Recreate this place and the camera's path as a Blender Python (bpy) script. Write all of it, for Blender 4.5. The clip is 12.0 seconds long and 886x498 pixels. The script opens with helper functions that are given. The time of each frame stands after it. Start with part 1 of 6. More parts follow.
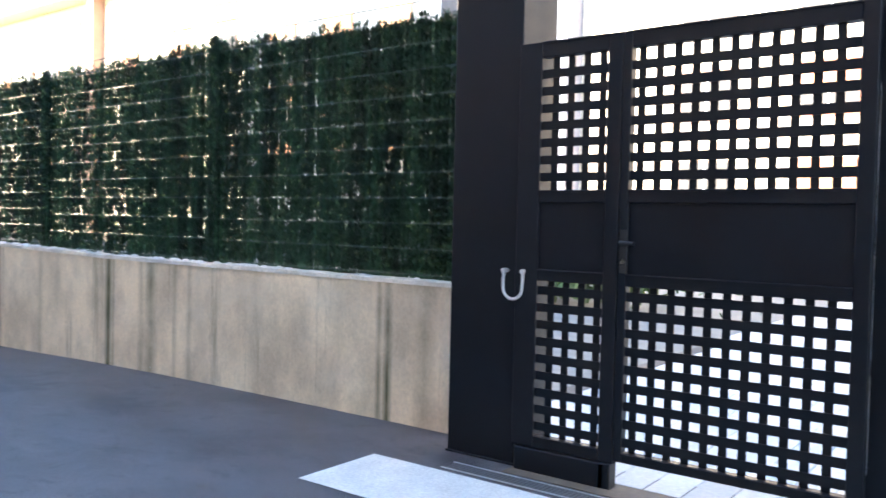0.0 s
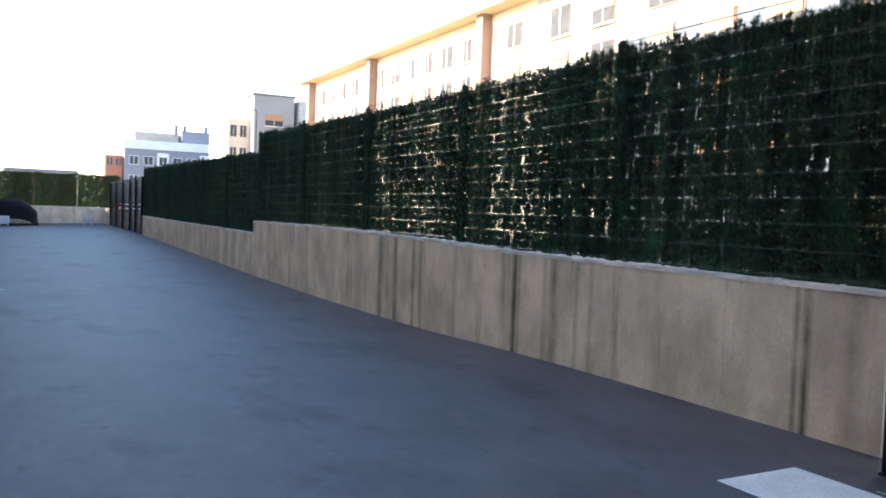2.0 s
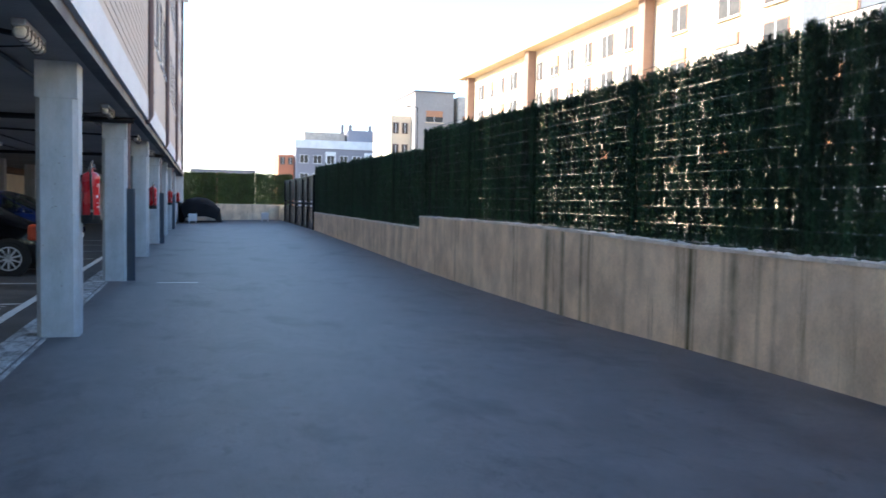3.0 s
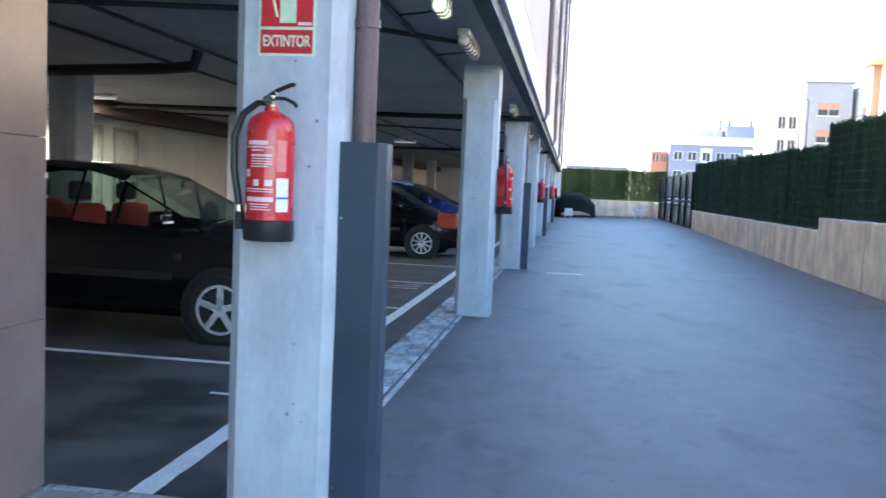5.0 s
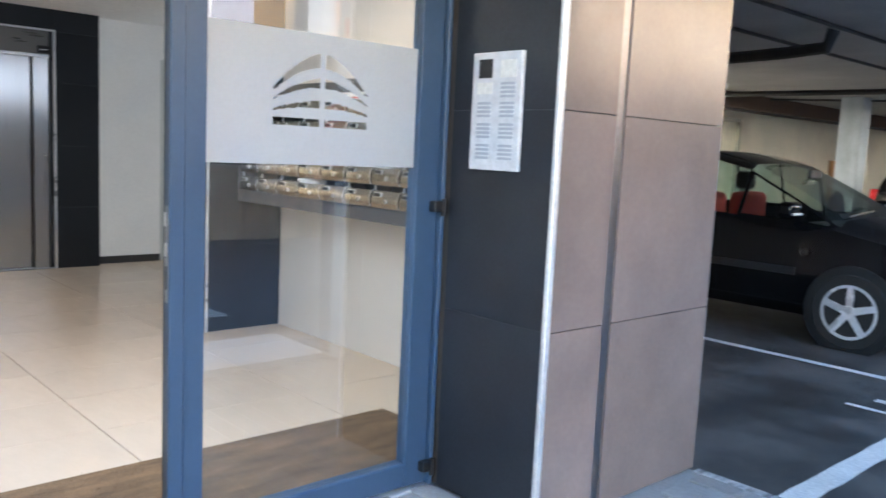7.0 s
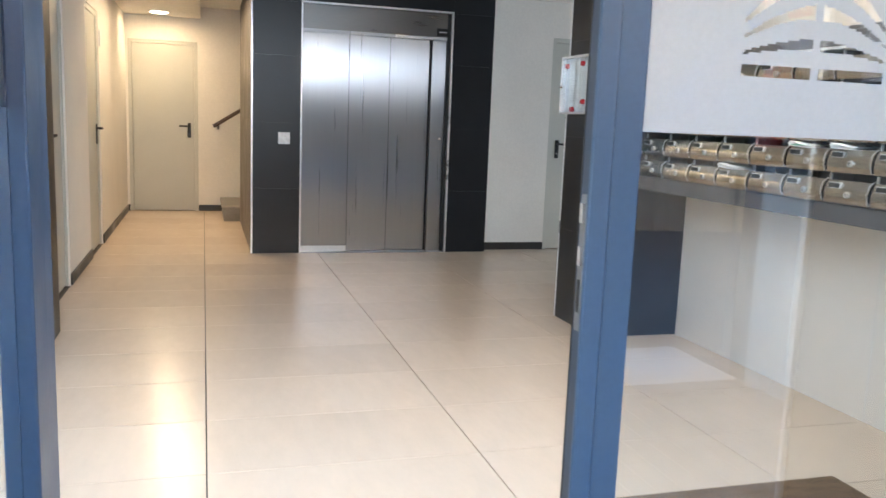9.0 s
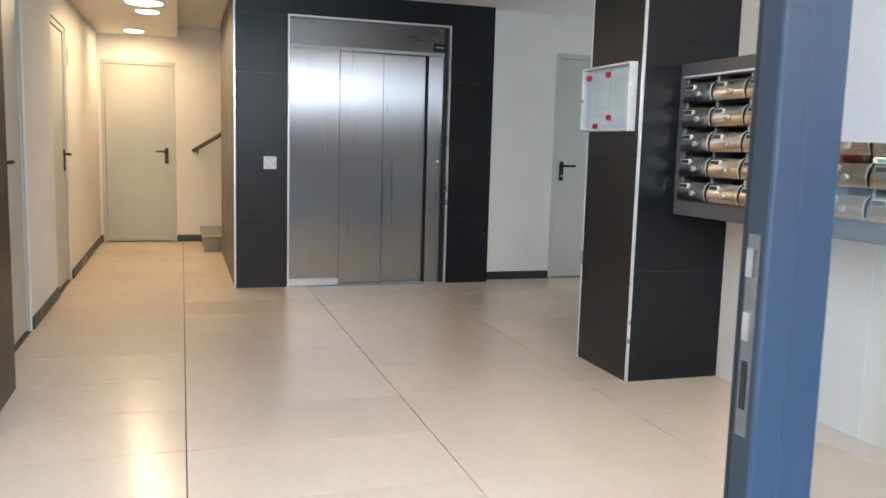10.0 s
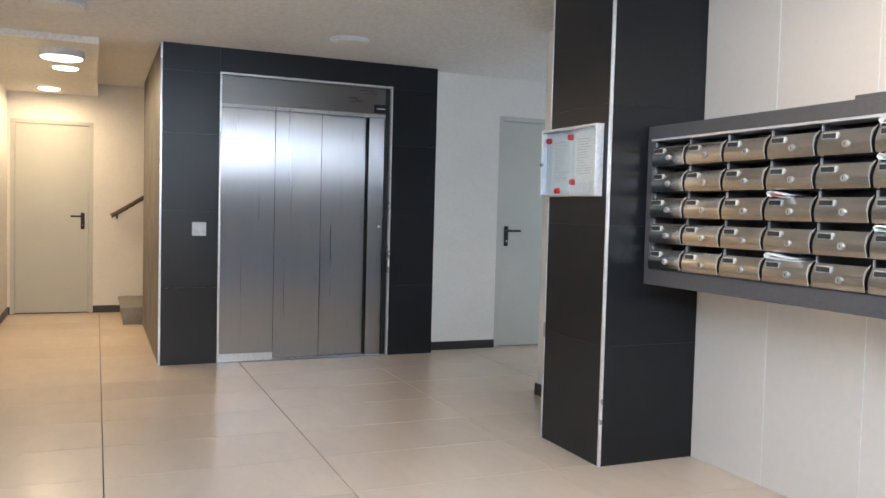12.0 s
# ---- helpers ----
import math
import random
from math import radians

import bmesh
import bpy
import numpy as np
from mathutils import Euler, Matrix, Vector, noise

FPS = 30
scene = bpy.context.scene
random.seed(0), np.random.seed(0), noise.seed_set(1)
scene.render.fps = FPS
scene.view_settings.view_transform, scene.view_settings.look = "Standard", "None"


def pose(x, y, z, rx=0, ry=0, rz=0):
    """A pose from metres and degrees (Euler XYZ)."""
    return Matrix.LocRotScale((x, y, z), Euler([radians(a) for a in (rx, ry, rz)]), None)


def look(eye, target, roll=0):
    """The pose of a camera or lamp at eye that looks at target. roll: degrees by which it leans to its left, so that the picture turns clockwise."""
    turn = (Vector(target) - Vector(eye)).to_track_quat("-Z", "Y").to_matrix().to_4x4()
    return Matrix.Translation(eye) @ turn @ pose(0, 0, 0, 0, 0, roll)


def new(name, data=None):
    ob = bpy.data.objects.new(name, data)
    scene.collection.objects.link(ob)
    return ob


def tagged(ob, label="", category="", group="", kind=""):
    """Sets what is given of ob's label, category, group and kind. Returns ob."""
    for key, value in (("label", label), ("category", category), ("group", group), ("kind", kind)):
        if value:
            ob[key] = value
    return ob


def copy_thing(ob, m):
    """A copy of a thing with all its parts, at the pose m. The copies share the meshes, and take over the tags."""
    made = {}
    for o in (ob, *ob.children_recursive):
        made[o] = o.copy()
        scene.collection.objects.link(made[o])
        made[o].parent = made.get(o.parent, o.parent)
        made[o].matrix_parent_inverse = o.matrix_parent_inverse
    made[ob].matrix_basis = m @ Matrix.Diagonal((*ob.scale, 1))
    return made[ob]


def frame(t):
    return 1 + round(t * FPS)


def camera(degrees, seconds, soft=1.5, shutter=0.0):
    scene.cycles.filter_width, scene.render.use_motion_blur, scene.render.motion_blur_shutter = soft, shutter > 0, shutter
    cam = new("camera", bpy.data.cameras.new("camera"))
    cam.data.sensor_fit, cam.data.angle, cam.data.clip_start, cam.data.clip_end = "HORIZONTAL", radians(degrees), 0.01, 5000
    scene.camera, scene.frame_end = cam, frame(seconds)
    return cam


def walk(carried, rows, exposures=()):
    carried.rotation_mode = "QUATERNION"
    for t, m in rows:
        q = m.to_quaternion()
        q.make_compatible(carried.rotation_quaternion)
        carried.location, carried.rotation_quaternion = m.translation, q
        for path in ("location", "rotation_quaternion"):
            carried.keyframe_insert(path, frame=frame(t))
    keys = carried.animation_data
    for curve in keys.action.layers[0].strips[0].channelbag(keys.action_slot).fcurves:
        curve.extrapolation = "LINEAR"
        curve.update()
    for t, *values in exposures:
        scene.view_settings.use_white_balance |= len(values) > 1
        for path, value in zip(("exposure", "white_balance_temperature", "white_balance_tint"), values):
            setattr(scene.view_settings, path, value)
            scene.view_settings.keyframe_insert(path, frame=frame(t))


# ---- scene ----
cam = camera(57.1, 12.0, shutter=0.25)
PATH = [
    (0, (-0.004, -0.059, 1.355), (1.594, 1.142, 1.291), 1.3),
    (0.5, (-0.069, -0.02, 1.359), (1.383, 1.354, 1.305), 1.8),
    (1, (-0.153, 0.012, 1.364), (1.139, 1.538, 1.306), 2.0),
    (1.5, (-0.227, 0.042, 1.347), (0.89, 1.699, 1.273), 2.0),
    (2, (-0.3, 0.055, 1.331), (0.632, 1.823, 1.246), 2.0),
    (2.5, (-0.346, 0.066, 1.349), (0.413, 1.914, 1.247), 1.5),
    (4.3, (-0.617, 0.138, 1.331), (-0.602, 2.134, 1.203), 2.0),
    (4.5, (-0.653, 0.13, 1.333), (-0.729, 2.124, 1.198), 2.3),
    (5, (-0.735, 0.067, 1.324), (-1.035, 2.038, 1.175), 2.5),
    (5.5, (-0.834, 0.012, 1.318), (-1.376, 1.931, 1.156), 2.4),
    (6, (-0.927, -0.029, 1.305), (-1.757, 1.782, 1.125), 2.0),
    (6.5, (-1.067, -0.048, 1.291), (-2.205, 1.583, 1.086), 1.8),
    (7, (-1.115, 0.031, 1.309), (-2.583, 1.368, 1.069), 2.7),
    (7.5, (-1.199, 0.1, 1.281), (-2.846, 1.203, 1.011), 3.5),
    (7.7, (-1.247, 0.133, 1.273), (-2.943, 1.152, 0.985), 3.4),
    (9.3, (-2.073, 0.287, 1.236), (-3.979, 0.814, 0.94), 1.9),
    (9.5, (-2.181, 0.273, 1.23), (-4.088, 0.81, 0.953), 1.6),
    (10, (-2.494, 0.28, 1.218), (-4.383, 0.889, 0.969), 1.6),
    (10.5, (-2.73, 0.322, 1.181), (-4.596, 0.996, 0.93), 2.7),
    (11, (-2.845, 0.279, 1.204), (-4.685, 1.027, 0.969), 2.1),
    (11.5, (-2.88, 0.253, 1.207), (-4.713, 1.036, 1.044), 1.5),
    (12, (-2.893, 0.249, 1.234), (-4.73, 1.033, 1.141), 1.5),
]
walk(cam, [(t, look(eye, target, roll)) for t, eye, target, roll in PATH],
     [(0.0, 3.2, 5900, 10), (1.0, 2.7, 5900, 10), (1.6, 2.48, 5850, 10), (2.5, 1.88, 5800, 10), (4.5, 2.6, 5500, 10), (5.5, 3.22, 5600, 10), (6.0, 3.42, 5650, 10), (7.0, 3.5, 5800, 10), (7.7, 3.6, 5800, 10), (9.5, 3.54, 5950, 10), (12.0, 3.55, 5750, 10)])

# ---------------------------------------------------------------- sky and sun
sky = bpy.data.worlds.new("sky")
scene.world = sky
sky.use_nodes = True
SUN_HEIGHT, SUN_TURN = 21.0, -72.0        # degrees above the horizon, and round from +y towards -x
tex = sky.node_tree.nodes.new("ShaderNodeTexSky")
tex.sky_type, tex.sun_disc = "NISHITA", False
tex.sun_elevation, tex.sun_rotation = radians(SUN_HEIGHT), radians(SUN_TURN)
tex.dust_density = 0.8
back = sky.node_tree.nodes["Background"]
back.inputs["Strength"].default_value = 0.15
sky.node_tree.links.new(tex.outputs[0], back.inputs["Color"])
sun = new("sun", bpy.data.lights.new("sun", "SUN"))
sun.data.energy, sun.data.angle, sun.data.color = 4.4, radians(0.5), (1.0, 0.86, 0.68)
sun.matrix_basis = look((math.sin(radians(SUN_TURN)) * 50, math.cos(radians(SUN_TURN)) * 50, 50 * math.tan(radians(SUN_HEIGHT))), (0, 0, 0))


# ---------------------------------------------------------------- materials
def linked(nt, kind, **sockets):
    node = nt.nodes.new(kind)
    for key, value in sockets.items():
        node.inputs[key].default_value = value
    return node


def paint(name, color, rough=0.6, metal=0.0, scale=2.0, fine=60.0, spread=0.2, grain=0.12, bump=0.15, stretch=(1, 1, 1),
          wander=0.0, rough_spread=0.12, spec=0.5, coat=0.0, edge=0.2):
    """A surface with blotches and grain: two scales of noise in colour and roughness, and fine relief."""
    m = bpy.data.materials.new(name)
    m.use_nodes = True
    nt = m.node_tree
    b = nt.nodes["Principled BSDF"]
    b.inputs["Metallic"].default_value = metal
    b.inputs["Specular IOR Level"].default_value = spec
    b.inputs["Coat Weight"].default_value = coat
    at = nt.nodes.new("ShaderNodeTexCoord")
    mp = nt.nodes.new("ShaderNodeMapping")
    mp.inputs["Scale"].default_value = stretch
    nt.links.new(at.outputs["Object"], mp.inputs["Vector"])
    vec = mp.outputs[0]
    if wander:
        info = nt.nodes.new("ShaderNodeObjectInfo")
        add = linked(nt, "ShaderNodeVectorMath")
        mul = linked(nt, "ShaderNodeMath")
        mul.operation, mul.inputs[1].default_value = "MULTIPLY", 40.0
        nt.links.new(info.outputs["Random"], mul.inputs[0])
        nt.links.new(vec, add.inputs[0])
        nt.links.new(mul.outputs[0], add.inputs[1])
        vec = add.outputs[0]
    large = linked(nt, "ShaderNodeTexNoise", Scale=scale, Detail=6.0, Roughness=0.6)
    small = linked(nt, "ShaderNodeTexNoise", Scale=fine, Detail=3.0, Roughness=0.7)
    for n in (large, small):
        nt.links.new(vec, n.inputs["Vector"])
    a = nt.nodes.new("ShaderNodeMapRange")
    a.inputs[1].default_value, a.inputs[2].default_value = 0.5 - edge, 0.5 + edge
    a.inputs[3].default_value, a.inputs[4].default_value = 1 - spread, 1 + spread
    nt.links.new(large.outputs[0], a.inputs[0])
    c = nt.nodes.new("ShaderNodeMapRange")
    c.inputs[1].default_value, c.inputs[2].default_value = 0.3, 0.7
    c.inputs[3].default_value, c.inputs[4].default_value = 1 - grain, 1 + grain
    nt.links.new(small.outputs[0], c.inputs[0])
    k = linked(nt, "ShaderNodeMath")
    k.operation = "MULTIPLY"
    nt.links.new(a.outputs[0], k.inputs[0])
    nt.links.new(c.outputs[0], k.inputs[1])
    value = k.outputs[0]
    if wander:
        w = nt.nodes.new("ShaderNodeMapRange")
        w.inputs[3].default_value, w.inputs[4].default_value = 1 - wander, 1 + wander
        nt.links.new(info.outputs["Random"], w.inputs[0])
        k2 = linked(nt, "ShaderNodeMath")
        k2.operation = "MULTIPLY"
        nt.links.new(value, k2.inputs[0])
        nt.links.new(w.outputs[0], k2.inputs[1])
        value = k2.outputs[0]
    tint = linked(nt, "ShaderNodeVectorMath")
    tint.operation = "SCALE"
    tint.inputs[0].default_value = color
    nt.links.new(value, tint.inputs["Scale"])
    nt.links.new(tint.outputs[0], b.inputs["Base Color"])
    r = nt.nodes.new("ShaderNodeMapRange")
    r.inputs[1].default_value, r.inputs[2].default_value = 0.3, 0.7
    r.inputs[3].default_value, r.inputs[4].default_value = max(0.02, rough - rough_spread), min(1, rough + rough_spread)
    nt.links.new(large.outputs[0], r.inputs[0])
    nt.links.new(r.outputs[0], b.inputs["Roughness"])
    if bump:
        bp = linked(nt, "ShaderNodeBump", Strength=bump, Distance=0.01)
        nt.links.new(small.outputs[0], bp.inputs["Height"])
        nt.links.new(bp.outputs[0], b.inputs["Normal"])
    return m


def stain_over(m, color, centres, width, axis, strength=0.8, drip=6.0):
    """Long vertical runs of damp or moss: bands at given places along one axis, with ragged edges."""
    nt = m.node_tree
    b = nt.nodes["Principled BSDF"]
    old = b.inputs["Base Color"].links[0].from_socket
    at = nt.nodes.new("ShaderNodeTexCoord")
    sep = nt.nodes.new("ShaderNodeSeparateXYZ")
    nt.links.new(at.outputs["Object"], sep.inputs[0])
    wob = linked(nt, "ShaderNodeTexNoise", Scale=drip, Detail=5.0)
    nt.links.new(at.outputs["Object"], wob.inputs["Vector"])
    total = None
    for place, wide, amount in centres:
        d = linked(nt, "ShaderNodeMath")
        d.operation, d.inputs[1].default_value = "SUBTRACT", place
        nt.links.new(sep.outputs[axis], d.inputs[0])
        e = linked(nt, "ShaderNodeMath")
        e.operation = "ABSOLUTE"
        nt.links.new(d.outputs[0], e.inputs[0])
        f = nt.nodes.new("ShaderNodeMapRange")
        f.inputs[1].default_value, f.inputs[2].default_value = 0.0, wide * width
        f.inputs[3].default_value, f.inputs[4].default_value = amount, 0.0
        nt.links.new(e.outputs[0], f.inputs[0])
        if total is None:
            total = f.outputs[0]
        else:
            g = linked(nt, "ShaderNodeMath")
            g.operation = "MAXIMUM"
            nt.links.new(total, g.inputs[0])
            nt.links.new(f.outputs[0], g.inputs[1])
            total = g.outputs[0]
    rag = nt.nodes.new("ShaderNodeMapRange")
    rag.inputs[1].default_value, rag.inputs[2].default_value = 0.3, 0.62
    rag.inputs[3].default_value, rag.inputs[4].default_value = 0.45, 1.0
    nt.links.new(wob.outputs[0], rag.inputs[0])
    h = linked(nt, "ShaderNodeMath")
    h.operation = "MULTIPLY"
    nt.links.new(total, h.inputs[0])
    nt.links.new(rag.outputs[0], h.inputs[1])
    h2 = linked(nt, "ShaderNodeMath")
    h2.operation, h2.inputs[1].default_value = "MULTIPLY", strength
    nt.links.new(h.outputs[0], h2.inputs[0])
    mix = nt.nodes.new("ShaderNodeMix")
    mix.data_type = "RGBA"
    mix.inputs[7].default_value = (*color, 1)
    nt.links.new(h2.outputs[0], mix.inputs[0])
    nt.links.new(old, mix.inputs[6])
    nt.links.new(mix.outputs[2], b.inputs["Base Color"])
    return m


def patches_over(m, color, scale, low, high, strength, stretch=(1, 1, 1)):
    """Scattered darker patches of worn or damp surface with broken edges."""
    nt = m.node_tree
    b = nt.nodes["Principled BSDF"]
    old = b.inputs["Base Color"].links[0].from_socket
    at = nt.nodes.new("ShaderNodeTexCoord")
    n = linked(nt, "ShaderNodeTexNoise", Scale=scale, Detail=9.0, Roughness=0.68)
    mp = nt.nodes.new("ShaderNodeMapping")
    mp.inputs["Scale"].default_value = stretch
    nt.links.new(at.outputs["Object"], mp.inputs["Vector"])
    nt.links.new(mp.outputs[0], n.inputs["Vector"])
    r = nt.nodes.new("ShaderNodeMapRange")
    r.inputs[1].default_value, r.inputs[2].default_value, r.inputs[4].default_value = low, high, strength
    nt.links.new(n.outputs[0], r.inputs[0])
    mix = nt.nodes.new("ShaderNodeMix")
    mix.data_type = "RGBA"
    mix.inputs[7].default_value = (*color, 1)
    nt.links.new(r.outputs[0], mix.inputs[0])
    nt.links.new(old, mix.inputs[6])
    nt.links.new(mix.outputs[2], b.inputs["Base Color"])
    return m


def clear_glass(name, tint=(0.93, 0.97, 0.97), rough=0.0, ior=1.45):
    m = bpy.data.materials.new(name)
    m.use_nodes = True
    nt = m.node_tree
    b = nt.nodes["Principled BSDF"]
    b.inputs["Base Color"].default_value = (*tint, 1)
    b.inputs["Roughness"].default_value = rough
    b.inputs["Transmission Weight"].default_value = 1.0
    b.inputs["IOR"].default_value = ior
    return m


def glowing(name, color, strength):
    m = bpy.data.materials.new(name)
    m.use_nodes = True
    b = m.node_tree.nodes["Principled BSDF"]
    b.inputs["Base Color"].default_value = (0.9, 0.9, 0.9, 1)
    b.inputs["Emission Color"].default_value = (*color, 1)
    b.inputs["Emission Strength"].default_value = strength
    return m


ASPHALT = paint("asphalt", (0.098, 0.091, 0.097), 0.52, scale=2.1, fine=140, spread=0.24, grain=0.4, bump=0.6, rough_spread=0.05, spec=0.55, stretch=(1, 0.7, 1), edge=0.13)
patches_over(ASPHALT, (0.034, 0.031, 0.036), 1.1, 0.53, 0.62, 0.7, (1, 0.55, 1))
patches_over(ASPHALT, (0.075, 0.05, 0.035), 2.9, 0.62, 0.68, 0.6)
patches_over(ASPHALT, (0.19, 0.18, 0.185), 3.1, 0.58, 0.66, 0.22, (1, 0.45, 1))
patches_over(ASPHALT, (0.045, 0.042, 0.046), 9.0, 0.57, 0.62, 0.55, (1, 0.6, 1))
BAY_ASPHALT = paint("parking asphalt", (0.075, 0.068, 0.062), 0.62, edge=0.1, scale=1.8, fine=150, spread=0.5, grain=0.35, bump=0.4)
EARTH = paint("far ground", (0.2, 0.19, 0.17), 0.9, scale=0.05, fine=2, spread=0.2)
CONCRETE = paint("board-marked concrete", (0.66, 0.565, 0.43), 0.85, edge=0.14, scale=2.2, fine=45, spread=0.22, grain=0.1, bump=0.3, stretch=(1, 1.0, 0.7))
stain_over(CONCRETE, (0.075, 0.078, 0.034), [(6.98, 0.55, 1.6), (6.9, 0.3, 0.8), (3.54, 0.4, 1.25), (3.62, 0.3, 0.9), (3.22, 0.9, 0.5), (5.75, 0.4, 0.6), (5.95, 0.35, 0.5), (4.9, 0.8, 0.31), (6.3, 0.9, 0.94), (6.45, 0.5, 0.51),
           (8.25, 0.6, 0.41), (9.35, 0.6, 0.94), (9.9, 0.8, 1.02), (10.4, 1.0, 0.94), (11.5, 0.5, 0.46), (13.6, 1.2, 0.41), (14.6, 0.7, 0.51), (19.6, 0.8, 0.51), (22.0, 1.0, 0.51), (25.0, 1.0, 0.51)], 0.125, 1, 0.8, 3.0)
patches_over(CONCRETE, (0.15, 0.135, 0.075), 4.0, 0.56, 0.7, 0.8, (1, 1, 0.06))
patches_over(CONCRETE, (0.66, 0.60, 0.50), 2.0, 0.55, 0.7, 0.5)
patches_over(CONCRETE, (0.78, 0.75, 0.69), 7.0, 0.68, 0.71, 0.7, (1, 0.4, 1.3))
COPING = paint("coping", (0.66, 0.63, 0.57), 0.8, scale=4, fine=50, spread=0.3)
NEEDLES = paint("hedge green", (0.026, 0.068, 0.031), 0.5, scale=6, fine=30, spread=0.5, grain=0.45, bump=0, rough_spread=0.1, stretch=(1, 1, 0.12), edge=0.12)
# Far greenery: the hedge green lightened, with sunlight put into the colour
NEEDLES_FAR = paint("hedge green with painted sunlight", (0.085, 0.13, 0.035), 0.6, scale=0.8, fine=12, spread=0.45, grain=0.4, bump=0)
WIRE = paint("green wire", (0.06, 0.085, 0.07), 0.5, metal=0.0, bump=0)
GATE = paint("anthracite gate paint", (0.006, 0.0075, 0.011), 0.5, scale=2.0, fine=90, spread=0.2, grain=0.1, bump=0.05, spec=0.2)
WHITE_LINE = paint("road marking", (0.74, 0.725, 0.68), 0.7, scale=5, fine=60, spread=0.1, grain=0.15, bump=0.2)
PAVER = paint("grey paver", (0.30, 0.29, 0.275), 0.8, scale=3, fine=80, spread=0.2, wander=0.14, bump=0.2)
STREET_PAVER = paint("street paver", (0.62, 0.59, 0.55), 0.8, scale=1, fine=40, spread=0.15, wander=0.1)
COLUMN = paint("painted concrete column", (0.45, 0.495, 0.53), 0.62, scale=2.6, fine=26, spread=0.2, grain=0.06, bump=0.2, stretch=(1.5, 1.5, 0.7))
patches_over(COLUMN, (0.62, 0.64, 0.65), 5.0, 0.6, 0.66, 0.55, (1, 1, 0.5))
patches_over(COLUMN, (0.30, 0.31, 0.31), 11.0, 0.66, 0.70, 0.5)
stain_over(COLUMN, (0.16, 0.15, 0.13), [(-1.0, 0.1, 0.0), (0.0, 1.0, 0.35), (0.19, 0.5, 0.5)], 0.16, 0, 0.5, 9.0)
GUARD = paint("blue grey steel guard", (0.028, 0.044, 0.068), 0.4, scale=2, fine=60, spread=0.15, bump=0.06)
PIPE = paint("brown downpipe", (0.13, 0.085, 0.085), 0.5, spread=0.2)
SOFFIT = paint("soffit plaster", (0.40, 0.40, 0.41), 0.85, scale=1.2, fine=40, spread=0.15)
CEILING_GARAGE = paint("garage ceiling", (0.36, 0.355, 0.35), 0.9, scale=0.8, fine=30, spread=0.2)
WALL_GARAGE = paint("garage wall", (0.78, 0.73, 0.60), 0.85, scale=1.0, fine=30, spread=0.12)
DUCT = paint("brown fire board", (0.12, 0.075, 0.05), 0.8, scale=2)
BLACK = paint("black plastic", (0.012, 0.012, 0.013), 0.45, spread=0.1, bump=0.03)
RUBBER = paint("tyre rubber", (0.016, 0.016, 0.016), 0.85, spread=0.2, bump=0.2)
RED = paint("red enamel", (0.52, 0.018, 0.022), 0.28, spread=0.06, grain=0.04, bump=0.02, coat=0.3)
SIGN_RED = paint("sign red", (0.50, 0.02, 0.025), 0.45, spread=0.05, bump=0)
SIGN_PALE = paint("photoluminescent pale green", (0.62, 0.75, 0.52), 0.5, spread=0.05, bump=0)
LABEL_PINK = paint("label print", (0.80, 0.60, 0.60), 0.45, spread=0.1, bump=0)
PAPER = paint("paper", (0.78, 0.77, 0.74), 0.8, spread=0.05, bump=0)
PRINT = paint("print grey", (0.52, 0.50, 0.49), 0.8, spread=0.1, bump=0)
CHROME = paint("chrome", (0.72, 0.72, 0.72), 0.15, metal=1, spread=0.05, bump=0)
BRASS = paint("valve metal", (0.35, 0.30, 0.22), 0.35, metal=1, spread=0.1, bump=0)
FACADE = paint("cream facade tile", (0.56, 0.49, 0.42), 0.8, scale=0.6, fine=30, spread=0.1)
FASCIA = paint("white fascia", (0.66, 0.67, 0.69), 0.6, scale=1.0, fine=30, spread=0.1)
FASCIA_DARK = paint("drip band in painted shade", (0.05, 0.05, 0.055), 0.6, spread=0.15)
SHUTTER = paint("grey louvre", (0.20, 0.18, 0.18), 0.6, spread=0.1)
CLAD = paint("brown stone cladding", (0.205, 0.158, 0.136), 0.22, scale=1.3, fine=50, spread=0.22, grain=0.05, wander=0.08, bump=0.04, rough_spread=0.015)
SLATE = paint("black stone cladding", (0.007, 0.0085, 0.0115), 0.34, scale=1.6, fine=80, spread=0.2, grain=0.2, wander=0.1, bump=0.03, spec=0.4, rough_spread=0.012)
SLATE_OUT = paint("charcoal stone cladding", (0.018, 0.0205, 0.026), 0.36, scale=1.6, fine=80, spread=0.3, grain=0.15, wander=0.08, bump=0.04, spec=0.35, rough_spread=0.03)
ALU = paint("aluminium trim", (0.72, 0.73, 0.74), 0.35, metal=0.6, spread=0.06, bump=0.02)
BLUE_FRAME = paint("blue grey aluminium", (0.045, 0.085, 0.15), 0.38, scale=2, fine=80, spread=0.08, grain=0.05, bump=0.03)
GLASS = clear_glass("glass")
DOUBLE_GLASS = clear_glass("double glazing", ior=1.8)      # one pane with the sheen of four surfaces
FROST = paint("frosted film", (0.38, 0.415, 0.44), 0.5, scale=2, fine=90, spread=0.04, grain=0.03, bump=0.02)
STEEL = paint("brushed steel", (0.35, 0.36, 0.38), 0.29, metal=1, scale=2, fine=30, spread=0.02, grain=0.015, bump=0, stretch=(1, 25, 0.4), rough_spread=0.02)
upright_grain = STEEL.node_tree.nodes.new("ShaderNodeCombineXYZ")
upright_grain.inputs[1].default_value = 1.0
STEEL.node_tree.links.new(upright_grain.outputs[0], STEEL.node_tree.nodes["Principled BSDF"].inputs["Tangent"])
STEEL.node_tree.nodes["Principled BSDF"].inputs["Anisotropic"].default_value = 1.0
